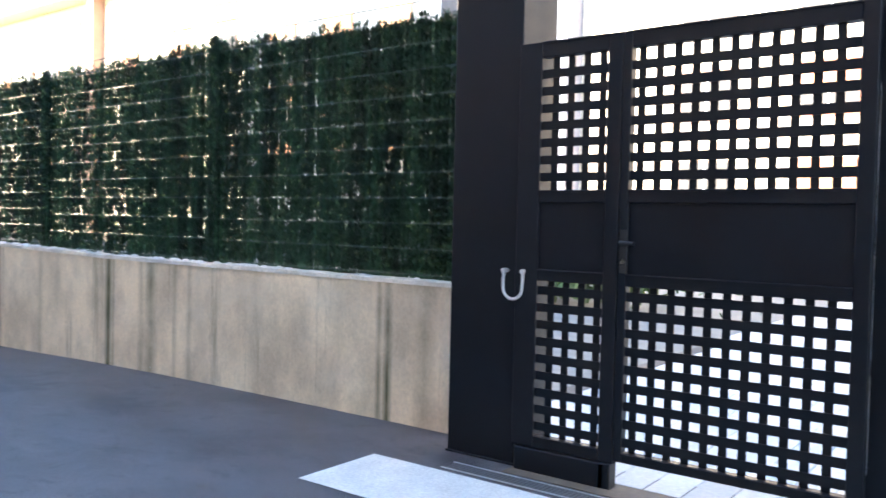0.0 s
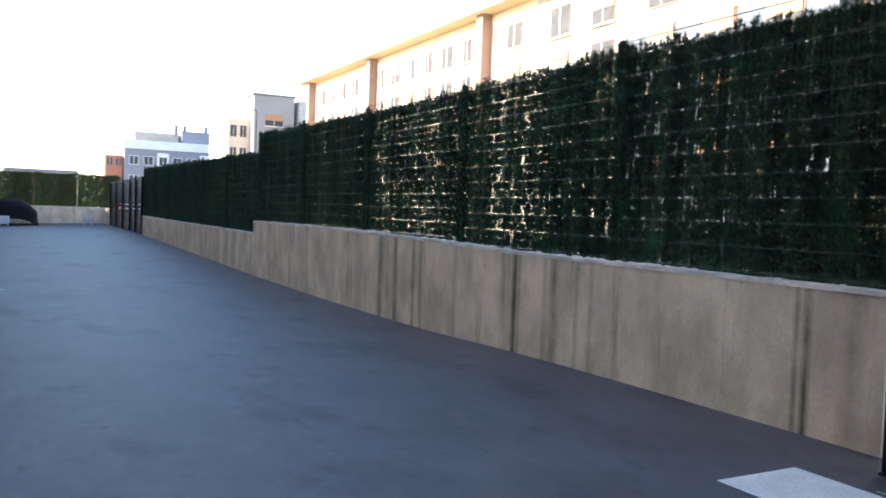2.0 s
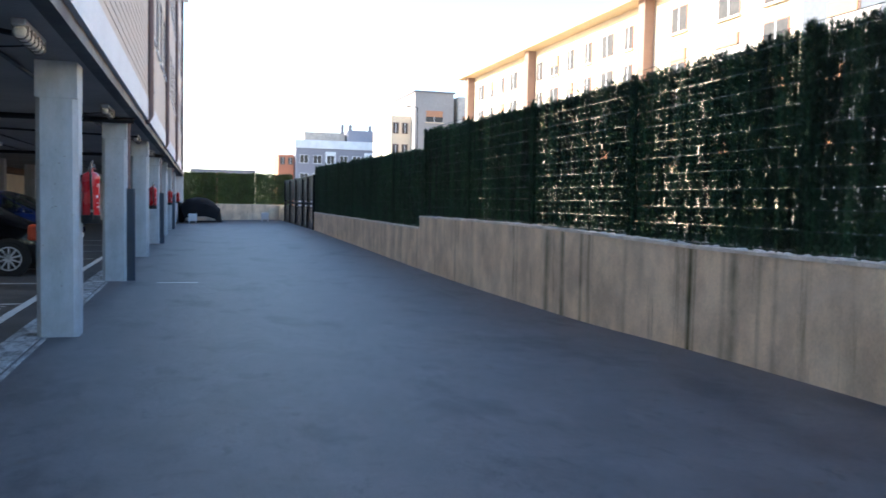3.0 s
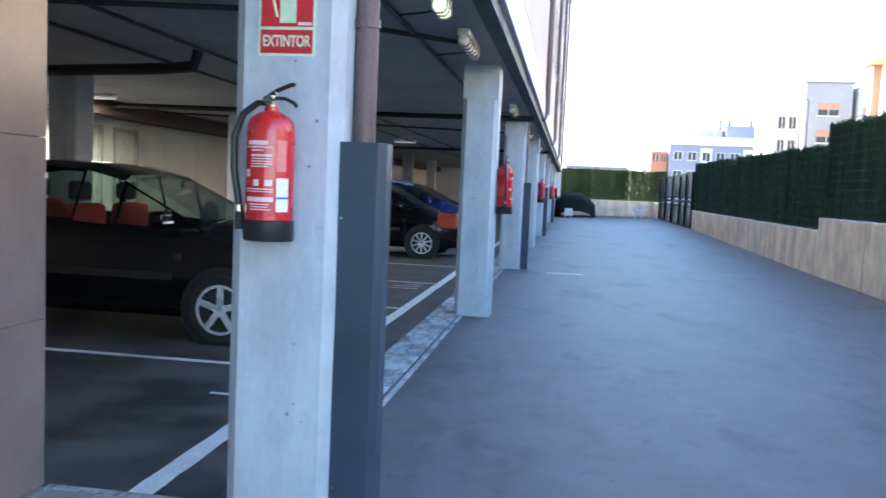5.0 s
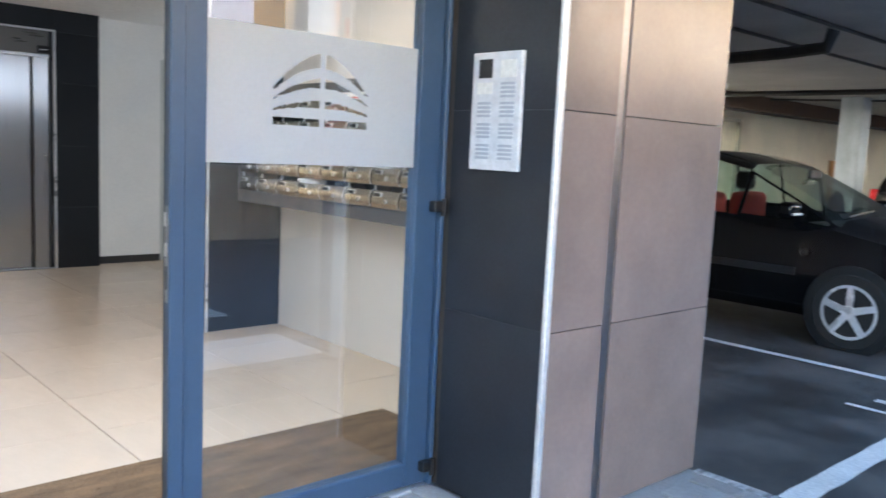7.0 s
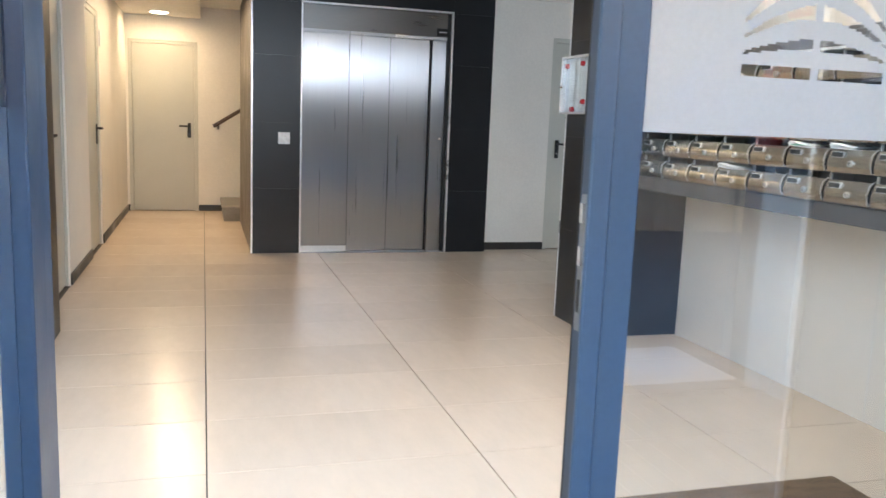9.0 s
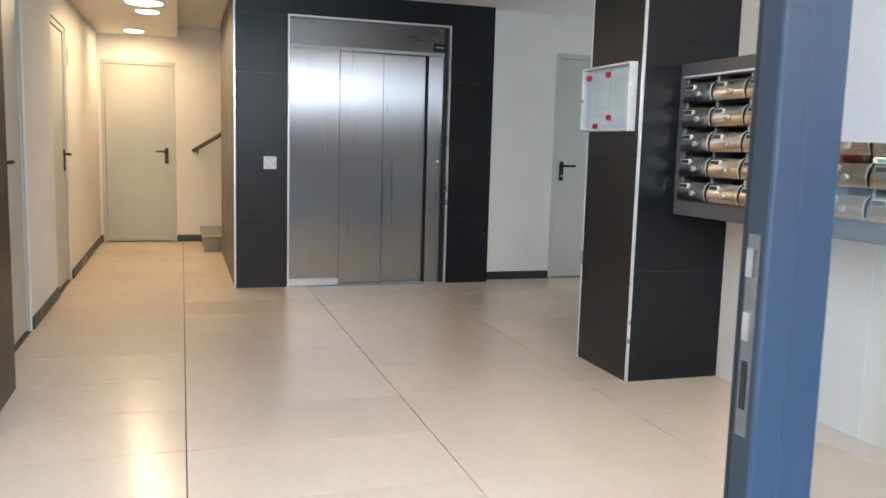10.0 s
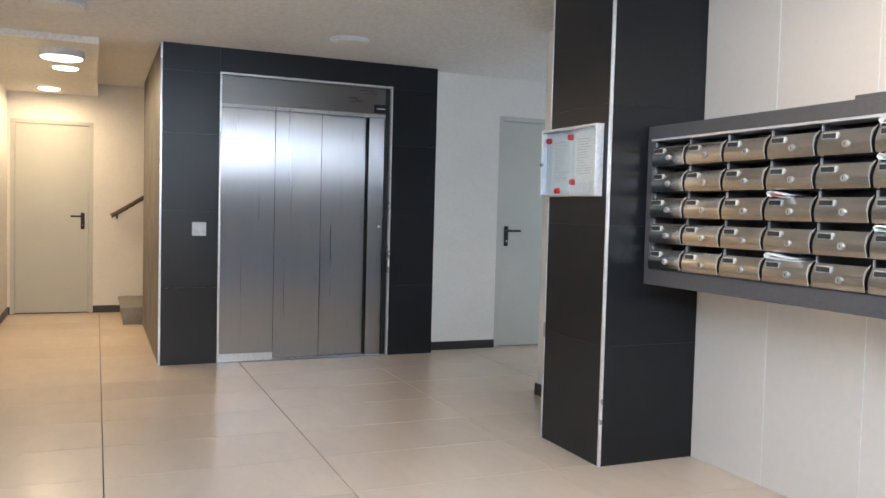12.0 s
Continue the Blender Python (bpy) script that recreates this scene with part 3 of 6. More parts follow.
part("wire", tube(bmesh.new(), [(4.33, 3.05, 2.85), (4.33, 9.0, 2.87), (4.33, 17.1, 2.95)], 0.004, 6), WIRE, top_wire)

# ---------------------------------------------------------------- steel gate
GX = 3.88
pillar = thing("gate_pillar", (4.06, 2.56, 0), "anthracite steel gate pillar standing at the wall end", "pillar")
part("post", block(-0.18, -0.225, -0.01, 0.2, 0.235, 3.3, 0.006, 2), GATE, pillar)
part("base_plate", block(-0.19, -0.235, -0.004, 0.21, 0.245, 0.012, 0.003, 1), GATE, pillar)
hook = thing("hook", (GX - 0.005, 2.345, 1.075), "pale plastic U-shaped hook on the gate pillar", "hook")
u = [(-0.03, 0.062 * math.cos(a), -0.072 - 0.062 * math.sin(a)) for a in [math.pi * i / 12 for i in range(13)]]
part("loop", tube(bmesh.new(), [(-0.03, 0.058, 0.02), (-0.03, 0.062, -0.03), *u, (-0.03, -0.064, -0.03), (-0.03, -0.066, 0.02)], 0.0085, 10), ALU, hook, "pale grey tube", True)
for side_y in (0.058, -0.066):
    part("knob", turned(bmesh.new(), [(0.013, -0.045), (0.014, -0.02), (0.009, 0.03)], 12, (0, side_y, 0.022), "x"), ALU, hook)
right_post = thing("gate_pillar", (3.98, 0.46, 0), "anthracite steel gate post with a pale seal strip", "pillar")
part("post", block(-0.055, -0.12, 0, 0.12, 0.165, 2.6, 0.006, 2), GATE, right_post)
part("seal_strip", block(-0.06, 0.10, 0.3, -0.055, 0.108, 2.0), ALU, right_post)
far_post = thing("gate_pillar", (4.06, -2.6, 0), "anthracite steel gate pillar", "pillar")
part("post", block(-0.18, -0.225, -0.01, 0.2, 0.235, 3.3, 0.006, 2), GATE, far_post)


def lattice_leaf(y0, y1, name, label, low, left, right, first, pitch=0.0917):
    """A gate leaf from y0 down to y1 (y0 > y1): frame with stiles of two widths, two lattices of flat bars, a closed middle panel.

    first is the first upright bar's place; the bars follow towards -y."""
    g = thing(name, (GX, 0, 0), label, "gate", "gate leaves")
    a, b = y1 + right, y0 - left
    part("stile", block(-0.03, b, low, 0.03, y0, 2.345, 0.004, 1), GATE, g)
    part("stile", block(-0.03, y1, low, 0.03, a, 2.345, 0.004, 1), GATE, g)
    for za, zb in ((2.262, 2.347), (1.478, 1.545), (1.052, 1.115), (low, 0.2)):
        part("rail", block(-0.028, a, za, 0.028, b, zb, 0.003, 1), GATE, g)
        part("rail_bead", block(-0.034, a, zb - 0.012, -0.028, b, zb - 0.003), GATE, g)
    part("panel", block(-0.012, a, 1.115, 0.012, b, 1.478), GATE, g)
    for za, zb, top, rows, rise in ((1.545, 2.262, 2.172, 7, 0.0927), (0.2, 1.052, 0.9995, 9, 0.0934)):
        up = slab_mesh("bar", 0.006, 0.039, zb - za, GATE, 0.0)
        across = slab_mesh("bar", 0.006, b - a, 0.047, GATE, 0.0)
        y = first
        while y > a + 0.01:
            piece("upright_bar", up, g, (0.005, y, (za + zb) / 2))
            y -= pitch
        for k in range(rows):
            piece("cross_bar", across, g, (-0.012, (a + b) / 2, top - k * rise))
    return g


lattice_leaf(2.333, 1.725, "gate_side_panel", "fixed anthracite steel side panel with square lattice", 0.135, 0.138, 0.08, 2.122, 0.092)
leaf = lattice_leaf(1.72, 0.56, "gate_leaf", "closed anthracite steel gate leaf with square lattice", 0.15, 0.045, 0.07, 1.631)
lattice_leaf(0.32, -2.38, "gate_leaf", "closed anthracite steel gate leaf with square lattice", 0.15, 0.07, 0.07, 0.2)
part("threshold_box", block(-0.05, 1.76, 0.0, 0.05, 2.3, 0.13, 0.004, 1), GATE, bpy.data.objects["gate_side_panel"])
part("bolt_post", block(-0.05, 1.725, 0.0, 0.03, 1.79, 0.135, 0.004, 1), GATE, bpy.data.objects["gate_side_panel"])
part("meeting_strip", block(0.03, 1.69, 0.135, 0.036, 1.78, 2.35), GATE, leaf)
lock = part("lock_plate", block(-0.036, 1.67, 1.12, -0.03, 1.71, 1.34, 0.002, 1), BLACK, leaf)
part("lever", tube(bmesh.new(), [(-0.035, 1.69, 1.275), (-0.075, 1.69, 1.275), (-0.08, 1.675, 1.275), (-0.08, 1.615, 1.272)], 0.011, 8), BLACK, leaf, "black lever handle", True)
part("keyhole", turned(bmesh.new(), [(0.012, -0.006), (0.012, 0.0)], 12, (-0.036, 1.69, 1.18), "x"), CHROME, leaf)

# linear drain before the gate
drain = thing("linear_drain", (3.65, 0, 0), "galvanised linear drain grating set in asphalt", "drain")
part("frame", block(-0.065, 0.4, -0.02, -0.055, 2.62, 0.004), ALU, drain)
part("frame", block(0.055, 0.4, -0.02, 0.065, 2.62, 0.004), ALU, drain)
GALV = paint("dull galvanised steel", (0.22, 0.22, 0.22), 0.5, metal=0.5)
bar = slab_mesh("grating_bar", 0.11, 0.012, 0.016, GALV, 0.0)
for k in range(88):
    piece("grating_bar", bar, drain, (0, 0.42 + k * 0.025, -0.006))


# ================================================================ OWN BUILDING: facade, columns, garage
FX = -1.30
facade_holes = []
for z in (4.5, 7.3, 10.1):
    for k in range(18):
        facade_holes.append((16.9 + k * 1.85, 18.15 + k * 1.85, z, z + 1.5))
structure("wall_facade", wall_with_holes(-7, 50, 3.10, 12.6, facade_holes, lambda a, z, b, t: (FX - 0.35, a, z, FX, b, t)), FACADE, "cream tiled facade of the apartment building", "wall")
bm = block(FX - 0.2, -7, 2.72, FX + 0.02, 50.02, 3.10)
structure("fascia", bm, FASCIA, "white rendered band under the facade", "trim")
# The drip recess's shadow is put into this band's dark colour
structure("fascia_drip", block(FX - 0.16, -7, 2.60, FX - 0.03, 50, 2.72), FASCIA_DARK, "drip band below the fascia, its shadow painted dark", "trim")
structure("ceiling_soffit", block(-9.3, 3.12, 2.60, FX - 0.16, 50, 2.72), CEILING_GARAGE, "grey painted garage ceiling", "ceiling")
structure("building_top", block(-14, -7, 3.10, FX - 0.35, 50, 12.6), FACADE, "upper storeys of the apartment building", "wall")
structure("roof_edge", block(-14.2, -7.2, 12.6, FX + 0.25, 50.2, 12.8), FASCIA, "flat roof edge", "roof")
# tile courses of the facade near the fascia
tile_rows = thing("facade_tiles", (0, 0, 0), "cream ribbed tile courses on the facade", "facade tiles")
course = slab_mesh("tile_course", 0.012, 13.0, 0.105, FACADE, 0.004)
for k in range(12):
    piece("tile_course", course, tile_rows, (FX + 0.004, 9.3, 3.17 + k * 0.118))
louvre = slab_mesh("louvre", 0.03, 1.2, 0.05, SHUTTER, 0.0)
for z in (4.5, 7.3, 10.1):
    for k in range(18):
        y = 17.525 + k * 1.85
        w = thing("shuttered_window", (FX - 0.06, y, z), "grey louvred shutter window in cream facade", "window", "shuttered windows")
        part("pane", block(-0.14, -0.62, 0.0, -0.12, 0.62, 1.5), WINDOW_DARK, w)
        part("sill", block(-0.1, -0.68, -0.05, 0.1, 0.68, 0.0), FASCIA, w)
        part("frame", block(-0.04, -0.62, 1.44, 0.05, 0.62, 1.5), SHUTTER, w)
        for s in range(12 if k < 5 else 7):
            piece("louvre", louvre, w, (0.02, 0, 0.06 + s * (1.38 / (12 if k < 5 else 7))))
for y, top in ((15.7, 12.5), (23.5, 12.5), (33.0, 12.5), (43.5, 12.5)):
    d = thing("downpipe", (FX + 0.06, y, 2.7), "brown rainwater downpipe fixed to the facade", "downpipe", "facade downpipes")
    part("pipe", tube(bmesh.new(), [(-0.25, 0, -0.02), (-0.05, 0, 0.0), (0, 0, 0.12), (0, 0, top - 2.7)], 0.05, 12), PIPE, d, smooth=True)
    for z in (0.5, 2.2, 4.2, 6.2):
        part("bracket", turned(bmesh.new(), [(0.058, 0), (0.058, 0.03)], 12, (0, 0, z)), PIPE, d)

CHAMFER = 0.045


def concrete_column(x, y, hw, guarded):
    c = thing("concrete_column", (x, y, 0), "pale blue-grey painted concrete column, scuffed at the foot", "column", "columns of the garage front")
    bm = bmesh.new()
    rows = []
    d = 0.36
    for z in (-0.02, 0.02, 0.10, 0.5, 1.0, 1.5, 2.1, 2.25, 2.26, 2.60):
        q = CHAMFER if z < 2.255 else 0.004
        ring = [(-hw + q, 0), (hw - q, 0), (hw, q), (hw, d - q), (hw - q, d), (-hw + q, d), (-hw, d - q), (-hw, q)]
        rows.append([bm.verts.new((x + random.uniform(-0.002, 0.002), yy + random.uniform(-0.002, 0.002), z)) for x, yy in ring])
    for a, b in zip(rows, rows[1:]):
        for i in range(8):
            bm.faces.new((a[i], a[(i + 1) % 8], b[(i + 1) % 8], b[i]))
    bm.faces.new(rows[0][::-1])
    bm.faces.new(rows[-1])
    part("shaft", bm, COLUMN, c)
    bm = bmesh.new()
    for k in range(16):
        turned(bm, [(random.uniform(0.003, 0.008), -0.002), (0.003, 0.0015)], 7, (random.uniform(-0.13, 0.13), -0.0005, random.uniform(0.4, 2.3)), "y")
    part("pock_marks", bm, paint("pock grey", (0.22, 0.22, 0.22), 0.9), c)
    if guarded:
        p = thing("downpipe", (-1.47, y + 0.15, 0), "brown rain pipe with a blue-grey steel guard beside the column", "downpipe", "garage downpipes")
        part("pipe", tube(bmesh.new(), [(-0.038, 0.02, 0.0), (-0.038, 0.02, 2.5), (-0.01, 0.02, 2.58), (0.09, 0.02, 2.64)], 0.043, 14), PIPE, p, smooth=True)
        bm = bmesh.new()
        prof = [(-0.09, -0.06), (-0.09, -0.115), (0.05, -0.115), (0.08, -0.092), (0.08, -0.005)]
        inner = [(0.075, -0.005), (0.075, -0.09), (0.048, -0.11), (-0.085, -0.11), (-0.085, -0.06)]
        ring = prof + inner
        lo = [bm.verts.new((x, yy, 0.0)) for x, yy in ring]
        hi = [bm.verts.new((x, yy, 1.475)) for x, yy in ring]
        for i in range(len(ring)):
            bm.faces.new((lo[i], lo[(i + 1) % len(ring)], hi[(i + 1) % len(ring)], hi[i]))
        bm.faces.new(hi)
        part("guard", bm, GUARD, p, "folded blue-grey steel guard plate")
        for z in (0.2, 1.2):
            part("screw", turned(bmesh.new(), [(0.0045, -0.003), (0.0045, 0.0)], 8, (-0.075, -0.115, z), "y"), CHROME, p)
        part("clip", turned(bmesh.new(), [(0.05, 0), (0.05, 0.03)], 14, (-0.038, 0.02, 1.9)), PIPE, p)
    return c


def extinguisher(x, y, z, turn=0.0):
    """A powder extinguisher, its label to local -y; x, y is its axis and z its foot."""
    e = thing("fire_extinguisher", (x, y, z), "red fire extinguisher with black foot and hose, hung on a column", "extinguisher", "fire extinguishers", turn)
    r = 0.083
    part("cylinder", turned(bmesh.new(), [(r, 0.075), (r, 0.42), (r * 0.97, 0.45), (r * 0.85, 0.475), (r * 0.55, 0.495), (r * 0.3, 0.503), (r * 0.28, 0.52)], 32), RED, e, smooth=True)
    part("foot", turned(bmesh.new(), [(r + 0.001, 0.0), (r + 0.005, 0.006), (r + 0.005, 0.078), (r, 0.082)], 32), BLACK, e, "black plastic foot", True)
    part("valve", turned(bmesh.new(), [(0.02, 0.515), (0.02, 0.54), (0.014, 0.55), (0.014, 0.565)], 16), BRASS, e, smooth=True)
    part("gauge", turned(bmesh.new(), [(0.016, -0.04), (0.016, -0.012)], 14, (0.0, 0, 0.54), "y"), CHROME, e)
    part("lever", tube(bmesh.new(), [(-0.03, 0, 0.548), (0.02, 0, 0.585), (0.075, -0.01, 0.607), (0.085, -0.01, 0.605)], 0.0085, 8), BLACK, e, "black carrying lever", True)
    part("trigger", tube(bmesh.new(), [(0.0, 0, 0.555), (0.05, 0, 0.553), (0.085, -0.008, 0.535), (0.093, -0.008, 0.522)], 0.0075, 8), BLACK, e, smooth=True)
    part("pin", tube(bmesh.new(), [(0.02, -0.02, 0.575), (0.025, -0.028, 0.57), (0.033, -0.028, 0.562), (0.02, -0.02, 0.56)], 0.003, 6), ALU, e)
    part("hose", tube(bmesh.new(), [(-0.015, 0, 0.535), (-0.05, 0, 0.535), (-0.10, -0.01, 0.49), (-0.128, -0.015, 0.40), (-0.125, -0.02, 0.28), (-0.105, -0.02, 0.15), (-0.1, -0.02, 0.11)], 0.0125, 10), BLACK, e, "black rubber hose", True)
    part("hose_collar", tube(bmesh.new(), [(-0.102, -0.02, 0.135), (-0.1, -0.02, 0.11)], 0.0145, 10), CHROME, e)
    part("nozzle", tube(bmesh.new(), [(-0.1, -0.02, 0.11), (-0.098, -0.02, 0.04)], 0.016, 10, [0.015, 0.018]), BLACK, e)
    part("hook_plate", block(-0.02, 0.06, 0.40, 0.02, 0.095, 0.47), BLACK, e)

    def wrap(name, a0, a1, z0, z1, material, off=0.0012):
        bm = bmesh.new()
        n = 8
        lo = [bm.verts.new(((r + off) * math.sin(a0 + (a1 - a0) * i / n), -(r + off) * math.cos(a0 + (a1 - a0) * i / n), z0)) for i in range(n + 1)]
        hi = [bm.verts.new((v.co.x, v.co.y, z1)) for v in lo]
        for i in range(n):
            bm.faces.new((lo[i], lo[i + 1], hi[i + 1], hi[i]))
        return part(name, bm, material, e)

    z = 0.385
    for a0, a1, h, drop in ((-0.7, 0.25, 0.016, 0.022), (-0.85, 0.45, 0.005, 0.012), (-0.5, 0.1, 0.005, 0.018), (-0.5, 0.42, 0.008, 0.014), (-0.5, 0.42, 0.004, 0.010),
                            (-0.5, 0.42, 0.004, 0.010), (-0.5, 0.42, 0.004, 0.010), (-0.5, 0.3, 0.004, 0.014), (-0.85, -0.55, 0.028, 0.038), (-0.35, -0.1, 0.024, 0.0), (0.15, 0.45, 0.024, 0.034),
                            (-0.85, 0.5, 0.004, 0.010), (-0.85, 0.5, 0.003, 0.022), (-0.75, 0.5, 0.018, 0.026), (-0.55, 0.35, 0.004, 0.010), (-0.45, 0.3, 0.004, 0.010), (-0.5, 0.4, 0.004, 0.014)):
        wrap("print_bar", a0, a1, z - h, z, LABEL_PINK)
        z -= drop
    wrap("inspection_tag", 0.62, 1.18, 0.115, 0.245, PAPER, 0.002)
    wrap("tag_stripe", 0.62, 1.18, 0.165, 0.172, paint("tag blue", (0.03, 0.08, 0.4), 0.5), 0.003)
    wrap("side_label", 0.62, 1.05, 0.27, 0.39, paint("faded red print", (0.62, 0.20, 0.2), 0.4, bump=0))
    return e


def extinguisher_sign(x, y, z):
    """Pale-edged red sign on a face that looks to -y; z is its lower edge."""
    s = thing("extinguisher_sign", (x, y, z), "red sign with pale green border, lettered EXTINTOR", "sign", "extinguisher signs")
    part("plate", block(-0.105, -0.003, 0, 0.105, 0, 0.30), SIGN_PALE, s)
    part("field", block(-0.096, -0.005, 0.102, 0.096, -0.003, 0.29), SIGN_RED, s)
    part("caption_field", block(-0.096, -0.005, 0.009, 0.096, -0.003, 0.091), SIGN_RED, s)
    lettering("caption", "EXTINTOR", 0.055, SIGN_PALE, s, (0, -0.0062, 0.05), (90, 0, 0), 0.0006, 0.175)
    part("pictogram", block(-0.026, -0.0065, 0.115, 0.034, -0.005, 0.235, 0.0), SIGN_PALE, s)
    part("pictogram_neck", block(-0.006, -0.0065, 0.235, 0.014, -0.005, 0.262), SIGN_PALE, s)
    part("pictogram_hose", tube(bmesh.new(), [(0.0, -0.006, 0.26), (-0.045, -0.006, 0.24), (-0.05, -0.006, 0.19), (-0.035, -0.006, 0.135)], 0.0045, 6), SIGN_PALE, s)
    part("maker_bars", block(0.042, -0.0062, 0.107, 0.092, -0.005, 0.118), LABEL_PINK, s)
    return s


COLS = [2.885, 8.48, 13.95, 19.55, 25.15, 30.75, 36.3, 41.9]
for k, y in enumerate(COLS):
    concrete_column(-1.69 if k else -1.755, y, 0.185 if k else 0.205, k % 2 == 0)
    if k == 0:
        extinguisher(-1.77, y - 0.095, 1.115).scale = (1, 1, 0.89)
        extinguisher_sign(-1.757, y - 0.001, 1.768)
    elif k % 2:
        extinguisher(-1.415, y + 0.2, 1.08, 90)

# bulkhead lamps and conduits under the soffit
DIM_BULKHEAD = glowing("dim bulkhead", (0.9, 1.0, 0.55), 0.16)
for k, y in enumerate((5.5, 6.98, 12.5, 18.1, 23.7, 29.3)):
    half = 0.16 if k == 0 else 0.4
    b = thing("bulkhead_lamp", (-1.64, y, 2.6), "grey caged tubular lamp under the garage soffit", "ceiling lamp", "bulkhead lamps")
    part("base", block(-0.05, -half, -0.05, 0.05, half, 0.0, 0.012, 2), ALU, b)
    part("diffuser", block(-0.045, -half + 0.02, -0.13, 0.045, half - 0.02, -0.048, 0.035, 3), DIM_BULKHEAD if k == 0 else LAMP_OFF, b, smooth=True)
    for i in range(3 if k == 0 else 6):
        q = -half + 0.06 + i * (2 * half - 0.12) / (2 if k == 0 else 5)
        part("cage_bar", tube(bmesh.new(), [(-0.052, q, -0.045), (-0.05, q, -0.11), (-0.025, q, -0.138), (0.025, q, -0.138), (0.05, q, -0.11), (0.052, q, -0.045)], 0.006, 6), GALV, b)
    part("end_cap", block(-0.04, half - 0.02, -0.115, 0.04, half + 0.03, -0.02, 0.015, 2), BLACK, b)
    part("cable", tube(bmesh.new(), [(0, half + 0.02, -0.06), (-0.05, half + 0.12, -0.03), (-0.2, half + 0.25, -0.03), (-0.41, half + 0.3, -0.04)], 0.008, 6), BLACK, b)


def pipe_run(points, r, material, label):
    p = thing("ceiling_pipe", (0, 0, 0), label, "pipe", "pipes under the garage ceiling")
    part("pipe", tube(bmesh.new(), points, r, 10), material, p, smooth=True)
    return p


GREY_PIPE = paint("grey conduit", (0.24, 0.24, 0.23), 0.5)
pipe_run([(-2.05, 3.2, 2.56), (-2.05, 48, 2.56)], 0.02, BLACK, "black conduit along the garage ceiling")
pipe_run([(-7.0, 5.15, 2.54), (-3.05, 5.7, 2.54), (-1.7, 6.9, 2.54)], 0.022, BLACK, "black cable run across the garage ceiling")
pipe_run([(-4.3, 3.4, 2.55), (-4.2, 46, 2.55)], 0.018, BLACK, "black conduit along the garage ceiling")
pipe_run([(-5.1, 3.4, 2.55), (-4.95, 46, 2.55)], 0.018, BLACK, "black conduit along the garage ceiling")
pipe_run([(-8.6, 8.4, 2.36), (-4.9, 7.85, 2.40), (-4.5, 7.8, 2.42), (-4.45, 7.8, 2.58)], 0.06, BLACK, "black drain pipe hung under the garage ceiling")
pipe_run([(-8.6, 13.2, 2.5), (-1.4, 13.9, 2.54)], 0.045, BLACK, "black drain pipe hung under the garage ceiling")
pipe_run([(-8.6, 15.0, 2.55), (-1.6, 17.6, 2.55)], 0.02, BLACK, "black cable run across the garage ceiling")
pipe_run([(-8.6, 24.9, 2.5), (-1.4, 25.1, 2.54)], 0.045, BLACK, "black drain pipe hung under the garage ceiling")
# Light added to brighten the garage; the first batten itself is added too
BATTEN = glowing("batten diffuser", (1.0, 0.93, 0.78), 0.04)
for x, y, power in ((-8.3, 12.3, 16.0), (-5.25, 15.6, 5.0), (-5.25, 22.0, 6.0)):
    b = thing("batten_lamp", (x, y, 2.6), "white batten lamp, its light added to brighten the garage", "ceiling lamp", "batten lamps")
    part("body", block(-0.3, -0.05, -0.06, 0.3, 0.05, 0.0, 0.01, 2), ALU, b)
    part("diffuser", block(-0.29, -0.04, -0.09, 0.29, 0.04, -0.055, 0.012, 2), BATTEN, b)
    a = new("added_garage_light", bpy.data.lights.new("added_garage_light", "AREA"))
    a.data.shape, a.data.size, a.data.size_y, a.data.energy, a.data.color = "RECTANGLE", 0.55, 0.08, power, (1.0, 0.93, 0.78)
    a.matrix_basis = pose(x, y, 2.5)

# garage back wall, doors, inner columns, duct
DOOR_FRAME = paint("olive grey door frame", (0.42, 0.42, 0.34), 0.6)
gar_holes = [(13.45, 14.05, 0.0, 2.2), (14.4, 15.3, 0.0, 2.2), (32.0, 33.0, 0.0, 2.1)]
structure("wall_garage_back", wall_with_holes(5.2, 50, 0, 2.6, gar_holes, lambda a, z, b, t: (-9.5, a, z, -9.3, b, t)), WALL_GARAGE, "cream painted garage back wall", "wall")
for a, b, z0, z1 in gar_holes:
    d = thing("garage_door_leaf", (-9.36, (a + b) / 2, 0), "pale closed door in the garage back wall", "door", "garage doors")
    w = (b - a) / 2
    part("leaf", block(-0.03, -w, 0.005, 0.0, w, z1 - 0.005), paint("pale door", (0.8, 0.77, 0.62), 0.5), d)
    part("frame", block(0.0, -w, 0.0, 0.075, -w + 0.07, z1), DOOR_FRAME, d)
    part("frame", block(0.0, w - 0.07, 0.0, 0.075, w, z1), DOOR_FRAME, d)
    part("frame", block(0.0, -w + 0.07, z1 - 0.07, 0.075, w - 0.07, z1), DOOR_FRAME, d)
    part("handle", tube(bmesh.new(), [(0.0, w - 0.1, 1.02), (0.05, w - 0.1, 1.02), (0.05, w - 0.2, 1.02)], 0.01, 6), BLACK, d)
structure("beam", block(-9.3, 5.2, 2.34, -8.7, 50, 2.6), DUCT, "brown fire-board duct along the garage wall", "duct")
pipe_run([(-8.72, 5.3, 2.3), (-8.72, 49, 2.3)], 0.02, BLACK, "black conduit along the garage wall")
for y in (9.9, 15.45, 21.1, 26.7, 32.3, 37.9):
    c = thing("concrete_column", (-7.2, y, 0), "grey concrete column inside the garage", "column", "inner garage columns")
    part("shaft", block(-0.2, -0.2, 0, 0.2, 0.2, 2.6, 0.03, 2), COLUMN, c)
